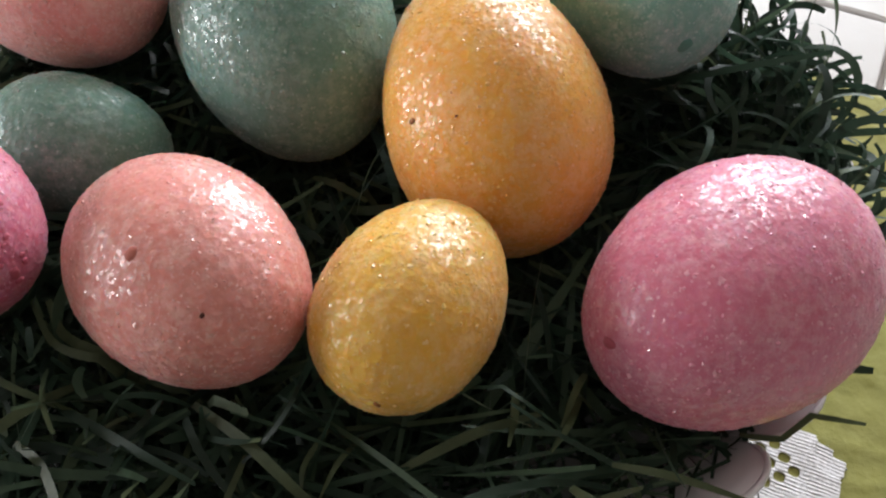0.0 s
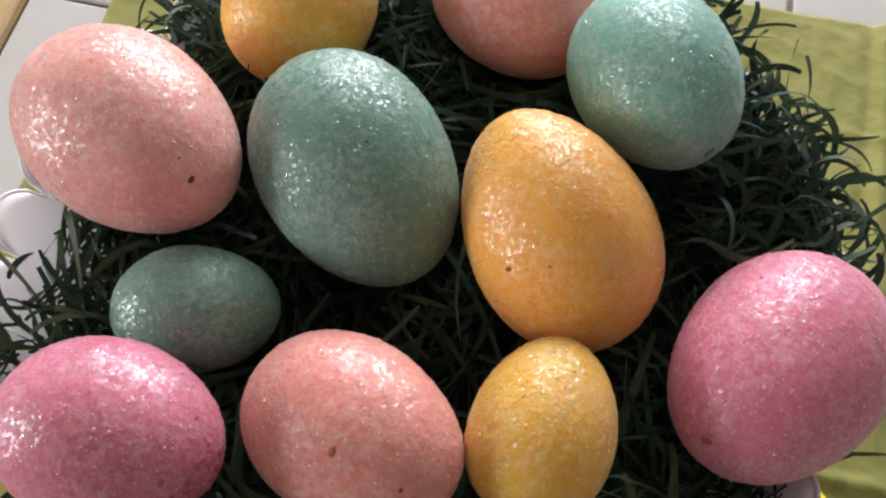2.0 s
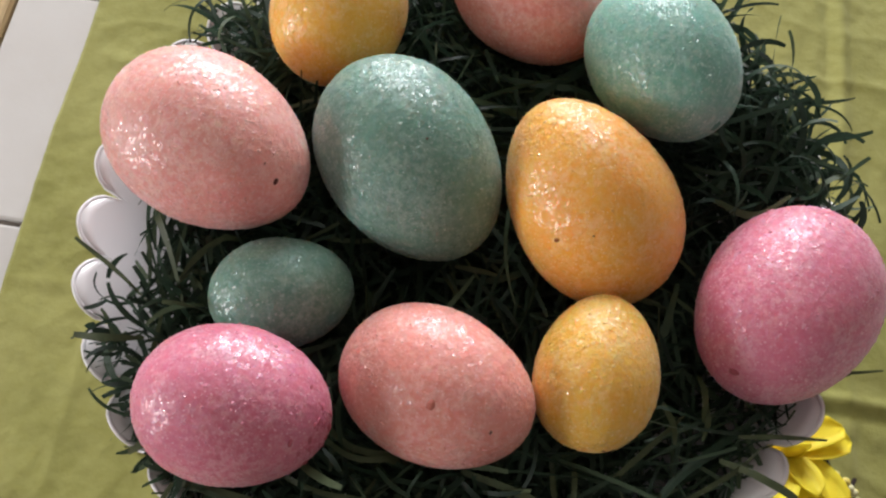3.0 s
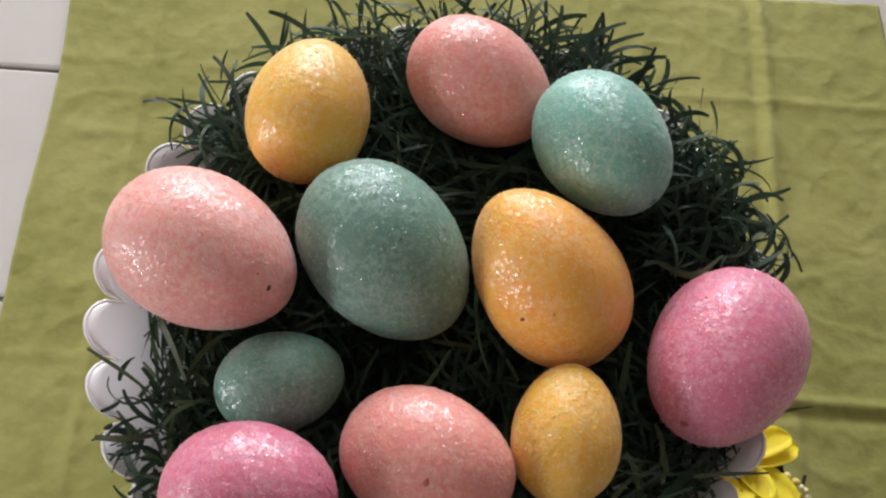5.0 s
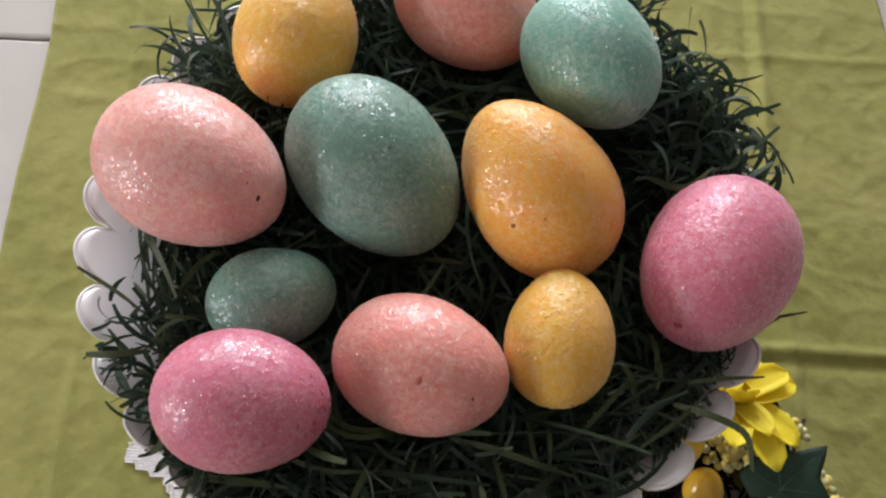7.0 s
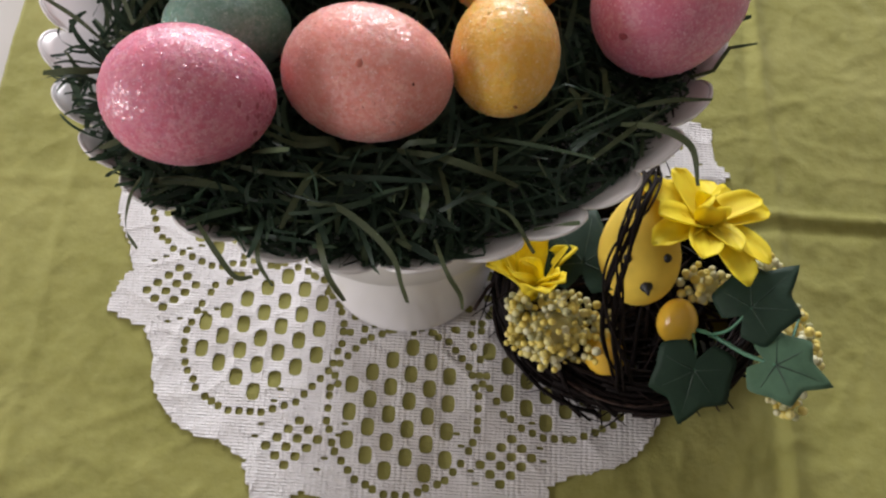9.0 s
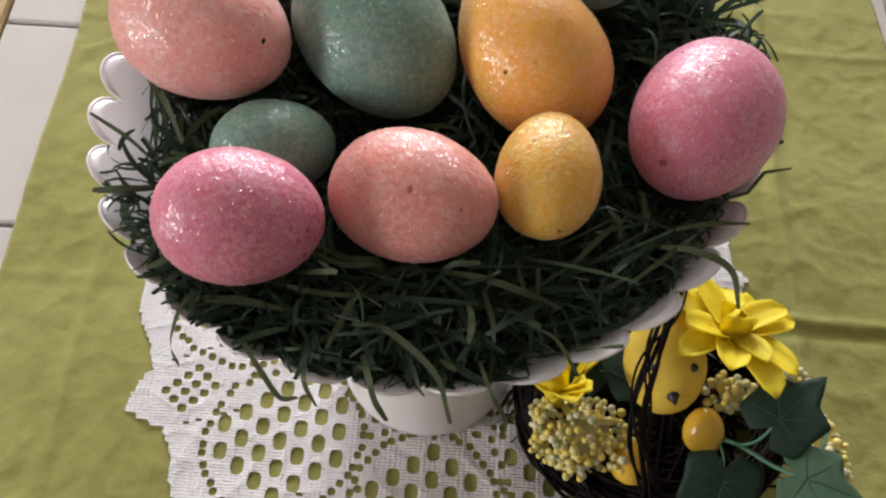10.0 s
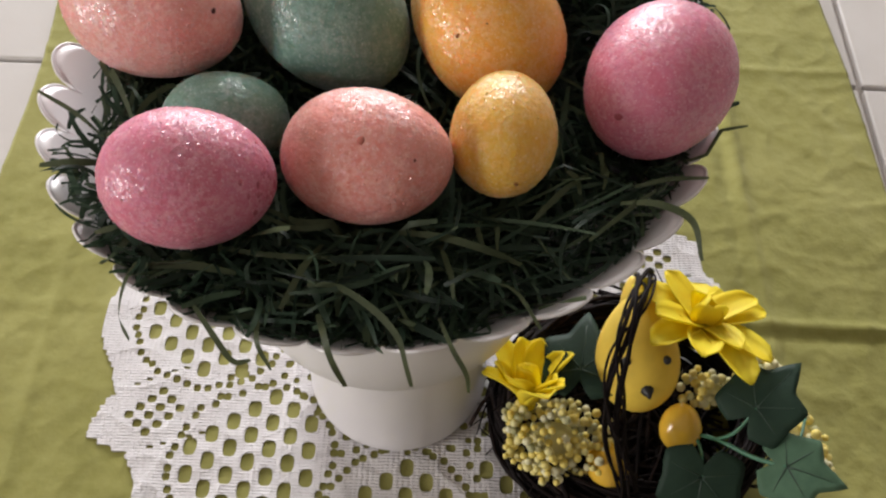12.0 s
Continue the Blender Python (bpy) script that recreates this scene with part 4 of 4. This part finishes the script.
# ---------------------------------------------------------------- silk flowers
def petal_mesh(length, width, curl, cup, seed):
    rng = random.Random(seed)
    n, m = 10, 6
    verts, faces = [], []
    lean = rng.gauss(0, 0.12)
    for i in range(n + 1):
        t = i / n
        w = width / 2 * (0.30 + 0.70 * math.sin(math.pi * min(1, 0.10 + 0.72 * t))) * (1.0 if t < 0.85 else math.sqrt(max(0.05, 1 - ((t - 0.85) / 0.152) ** 2)))
        an = curl * t
        x, z = length * (math.sin(an) / curl if abs(curl) > 1e-3 else t), length * ((1 - math.cos(an)) / curl if abs(curl) > 1e-3 else 0)
        for j in range(m + 1):
            u = 2 * j / m - 1
            verts.append((x, u * w + lean * length * t * t, z + cup * w * u * u + 0.0006 * math.cos(u * 7)))
    for i in range(n):
        for j in range(m):
            a = i * (m + 1) + j
            faces.append((a, a + 1, a + m + 2, a + m + 1))
    return data_mesh("petal", verts, faces, PETAL)


def flower(at, turn, rings, label):
    ob = thing("silk_flower", label, "flower", at, "yellow flowers in the basket")
    ob.rotation_euler = [radians(v) for v in turn]
    seed = 0
    for count, length, width, lift, curl, phase in rings:
        for k in range(count):
            seed += 1
            rng = random.Random(seed * 7)
            p = part("petal", petal_mesh(length * rng.uniform(0.86, 1.08), width * rng.uniform(0.85, 1.1), curl + rng.gauss(0, 0.18), 0.35, seed), None, ob)
            thicken(p, 0.0005)
            p.matrix_local = pose(0, 0, 0, 0, 0, phase + 360 * k / count + rng.gauss(0, 6)) @ pose(0.002, 0, 0, 0, -lift + rng.gauss(0, 5), 0)
    bm = bmesh.new()
    bmesh.ops.create_icosphere(bm, subdivisions=2, radius=0.004)
    part("flower_heart", bm, PETAL, ob)
    return ob


flower((0.1190, 0.0160, 0.098), (-22, 8, 0), ((9, 0.033, 0.0165, 14, -0.35, 8), (4, 0.026, 0.0150, 34, -0.3, 28), (3, 0.016, 0.0165, 56, 1.1, 40)), "open yellow silk flower leaning over the chick")
flower((0.0450, -0.0080, 0.058), (-30, -4, 0), ((9, 0.034, 0.0150, 64, -0.5, 0), (7, 0.029, 0.012, 74, -0.2, 20)), "half closed yellow silk flower under the stand rim")


# ---------------------------------------------------------------- berry clusters
def berry_mesh():
    bm = bmesh.new()
    bmesh.ops.create_icosphere(bm, subdivisions=2, radius=1.0)
    return mesh_of("berry", bm, BERRY)


BERRY_MESH = berry_mesh()


def berry_cluster(at, half, count, size, turn, seed, label):
    rng = random.Random(seed)
    ob = thing("berry_cluster", label, "berries", at, "berry clusters in the basket")
    ob.rotation_euler = [radians(v) for v in turn]
    core = bmesh.new()
    bmesh.ops.create_icosphere(core, subdivisions=2, radius=1.0, matrix=Matrix.Diagonal((half[0] * 0.58, half[1] * 0.58, half[2] * 0.58, 1)))
    part("berry_core", core, BERRY, ob)
    placed = []
    for _ in range(count * 60):
        d = Vector((rng.gauss(0, 1), rng.gauss(0, 1), rng.gauss(0, 1))).normalized()
        s = rng.uniform(0.78, 1.06) * (1 + 0.45 * noise.noise(d * 1.7 + Vector((seed, 0, 0))))
        p = Vector((d.x * half[0] * s, d.y * half[1] * s, d.z * half[2] * s))
        r = size * rng.uniform(0.75, 1.2)
        if p.z < -0.55 * half[2] or any((p - q).length < (r + w) * 0.70 for q, w in placed):
            continue
        placed.append((p, r))
        b = part("berry", BERRY_MESH, None, ob)
        b.matrix_local = Matrix.LocRotScale(p, Euler((rng.random() * 6, 0, 0)), (r, r, r * rng.uniform(0.9, 1.1)))
        if len(placed) >= count:
            break
    return ob


berry_cluster((0.0575, -0.0240, 0.052), (0.0250, 0.0160, 0.0150), 300, 0.0019, (0, 0, -14), 1, "dense cluster of cream and yellow berries")
berry_cluster((0.1270, -0.0030, 0.070), (0.0110, 0.0080, 0.0080), 40, 0.0021, (0, 0, 10), 2, "small cluster of pale berries below the flower")
berry_cluster((0.1700, -0.0220, 0.060), (0.0100, 0.0210, 0.0090), 62, 0.0020, (0, 0, 25), 3, "trailing cluster of cream and yellow berries")
berry_cluster((0.1520, 0.0080, 0.068), (0.0110, 0.0065, 0.0070), 34, 0.0019, (0, 0, -10), 4, "small cluster of pale berries beside the flower")
berry_cluster((0.1690, -0.0500, 0.046), (0.0075, 0.0095, 0.0075), 36, 0.0019, (0, 0, 40), 5, "trailing cluster of cream berries over the basket edge")


# ---------------------------------------------------------------- ivy
LOBES = ((-155, 0.74), (-118, 0.98), (-86, 0.86), (-54, 1.12), (-27, 0.92), (0, 1.48), (27, 0.92), (54, 1.12), (86, 0.86), (118, 0.98), (155, 0.74))


def leaf_radius(deg):
    for (a, r), (b, q) in zip(LOBES, LOBES[1:]):
        if a <= deg <= b:
            t = (deg - a) / (b - a)
            return r + (q - r) * t ** 1.6 if q > r else q + (r - q) * (1 - t) ** 1.6
    t = ((deg - 155) % 360) / 50
    return 0.74 - 0.46 * math.sin(math.pi * t)


def ivy_leaf(parent, base, tip, roll, size, mat, droop, seed):
    """One lobed leaf: base and tip in metres, about its parent."""
    verts, faces, n, rows = [Vector((0, 0, 0))], [], 72, 6
    for k in range(n):
        deg = -180 + 360 * k / n
        r = leaf_radius(deg) * size
        for i in range(1, rows + 1):
            q = r * i / rows
            x, y = q * math.cos(radians(deg)), q * math.sin(radians(deg))
            fold = 0.12 * abs(y)
            verts.append(Vector((x, y, fold - droop * (x * x + y * y) / size + 0.05 * size * noise.noise((x * 60, y * 60, seed)))))
    for k in range(n):
        p, q = 1 + k * rows, 1 + ((k + 1) % n) * rows
        faces.append((0, p, q))
        for i in range(rows - 1):
            faces.append((p + i, p + i + 1, q + i + 1, q + i))
    leaf = thicken(part("leaf", data_mesh("leaf", verts, faces, mat), None, parent), 0.0006)
    b, d = Vector(base), Vector(tip) - Vector(base)
    x = d.normalized()
    y = Vector((0, 0, 1)).cross(x).normalized()
    y.rotate(Matrix.Rotation(radians(roll), 3, x))
    m = Matrix((x, y, x.cross(y))).transposed().to_4x4()
    leaf.matrix_local = Matrix.Translation(b) @ m
    vv, ff = [], []
    for deg, reach in ((0, 1.1), (48, 0.8), (-48, 0.8), (105, 0.72), (-105, 0.72)):
        c, s = math.cos(radians(deg)), math.sin(radians(deg))
        pts = []
        for i in range(6):
            q = size * reach * i / 5
            xx, yy = q * c, q * s
            fold = 0.12 * abs(yy)
            pts.append((xx, yy, fold - droop * (xx * xx + yy * yy) / size + 0.05 * size * noise.noise((xx * 60, yy * 60, seed)) + 0.0003))
        tube(vv, ff, pts, lambda t: 0.00042 - 0.0003 * t, 4)
    part("vein", data_mesh("vein", vv, ff, VEIN), None, leaf)
    return leaf


IX, IY, IZ = 0.125, -0.020, 0.060
ivy = thing("ivy_sprig", "artificial ivy sprig with dark green lobed leaves", "ivy", (IX, IY, IZ))


def rel(x, y, z):
    return (x - IX, y - IY, z - IZ)


ivy_leaf(ivy, rel(0.1385, -0.0225, 0.096), rel(0.1580, -0.0035, 0.110), -6, 0.0185, IVY, 0.16, 1)
ivy_leaf(ivy, rel(0.1180, -0.0460, 0.074), rel(0.1135, -0.0730, 0.057), 4, 0.0195, IVY, 0.18, 2)
ivy_leaf(ivy, rel(0.1480, -0.0470, 0.093), rel(0.1680, -0.0550, 0.098), 10, 0.0165, IVY_PALE, 0.15, 3)
ivy_leaf(ivy, rel(0.0680, 0.0020, 0.076), rel(0.0720, 0.0300, 0.082), -10, 0.0200, IVY, 0.15, 4)
for ctrl, radius in (
    ((rel(0.112, -0.018, 0.050), rel(0.124, -0.027, 0.072), rel(0.138, -0.040, 0.084), rel(0.148, -0.047, 0.093)), 0.0010),
    ((rel(0.126, -0.029, 0.074), rel(0.132, -0.029, 0.084), rel(0.1385, -0.0225, 0.096)), 0.0008),
    ((rel(0.120, -0.024, 0.066), rel(0.119, -0.035, 0.074), rel(0.1180, -0.046, 0.074)), 0.0008),
    ((rel(0.148, -0.047, 0.093), rel(0.156, -0.036, 0.090), rel(0.163, -0.022, 0.086)), 0.0007),
    ((rel(0.058, -0.002, 0.055), rel(0.063, 0.000, 0.070), rel(0.068, 0.002, 0.076)), 0.0008),
):
    vv, ff = [], []
    tube(vv, ff, spline(ctrl, 6), radius, 6)
    part("stem", data_mesh("stem", vv, ff, STEM), None, ivy)

# ---------------------------------------------------------------- table tiles
def tile_mesh():
    bm = box(bmesh.new(), -PX / 2 + 0.0017, PX / 2 - 0.0017, -PY / 2 + 0.0017, PY / 2 - 0.0017, -0.012, -0.0005, 0.0016)
    return mesh_of("tile", bm, TILE, False)


TILE_MESH = tile_mesh()
for i in range(8):
    for j in range(9):
        ob = part("tile", TILE_MESH, None, table)
        ob.location = (X0 + (i + 0.5) * PX - 0.283, Y0 + (j + 0.5) * PY - 0.17, 0.75)
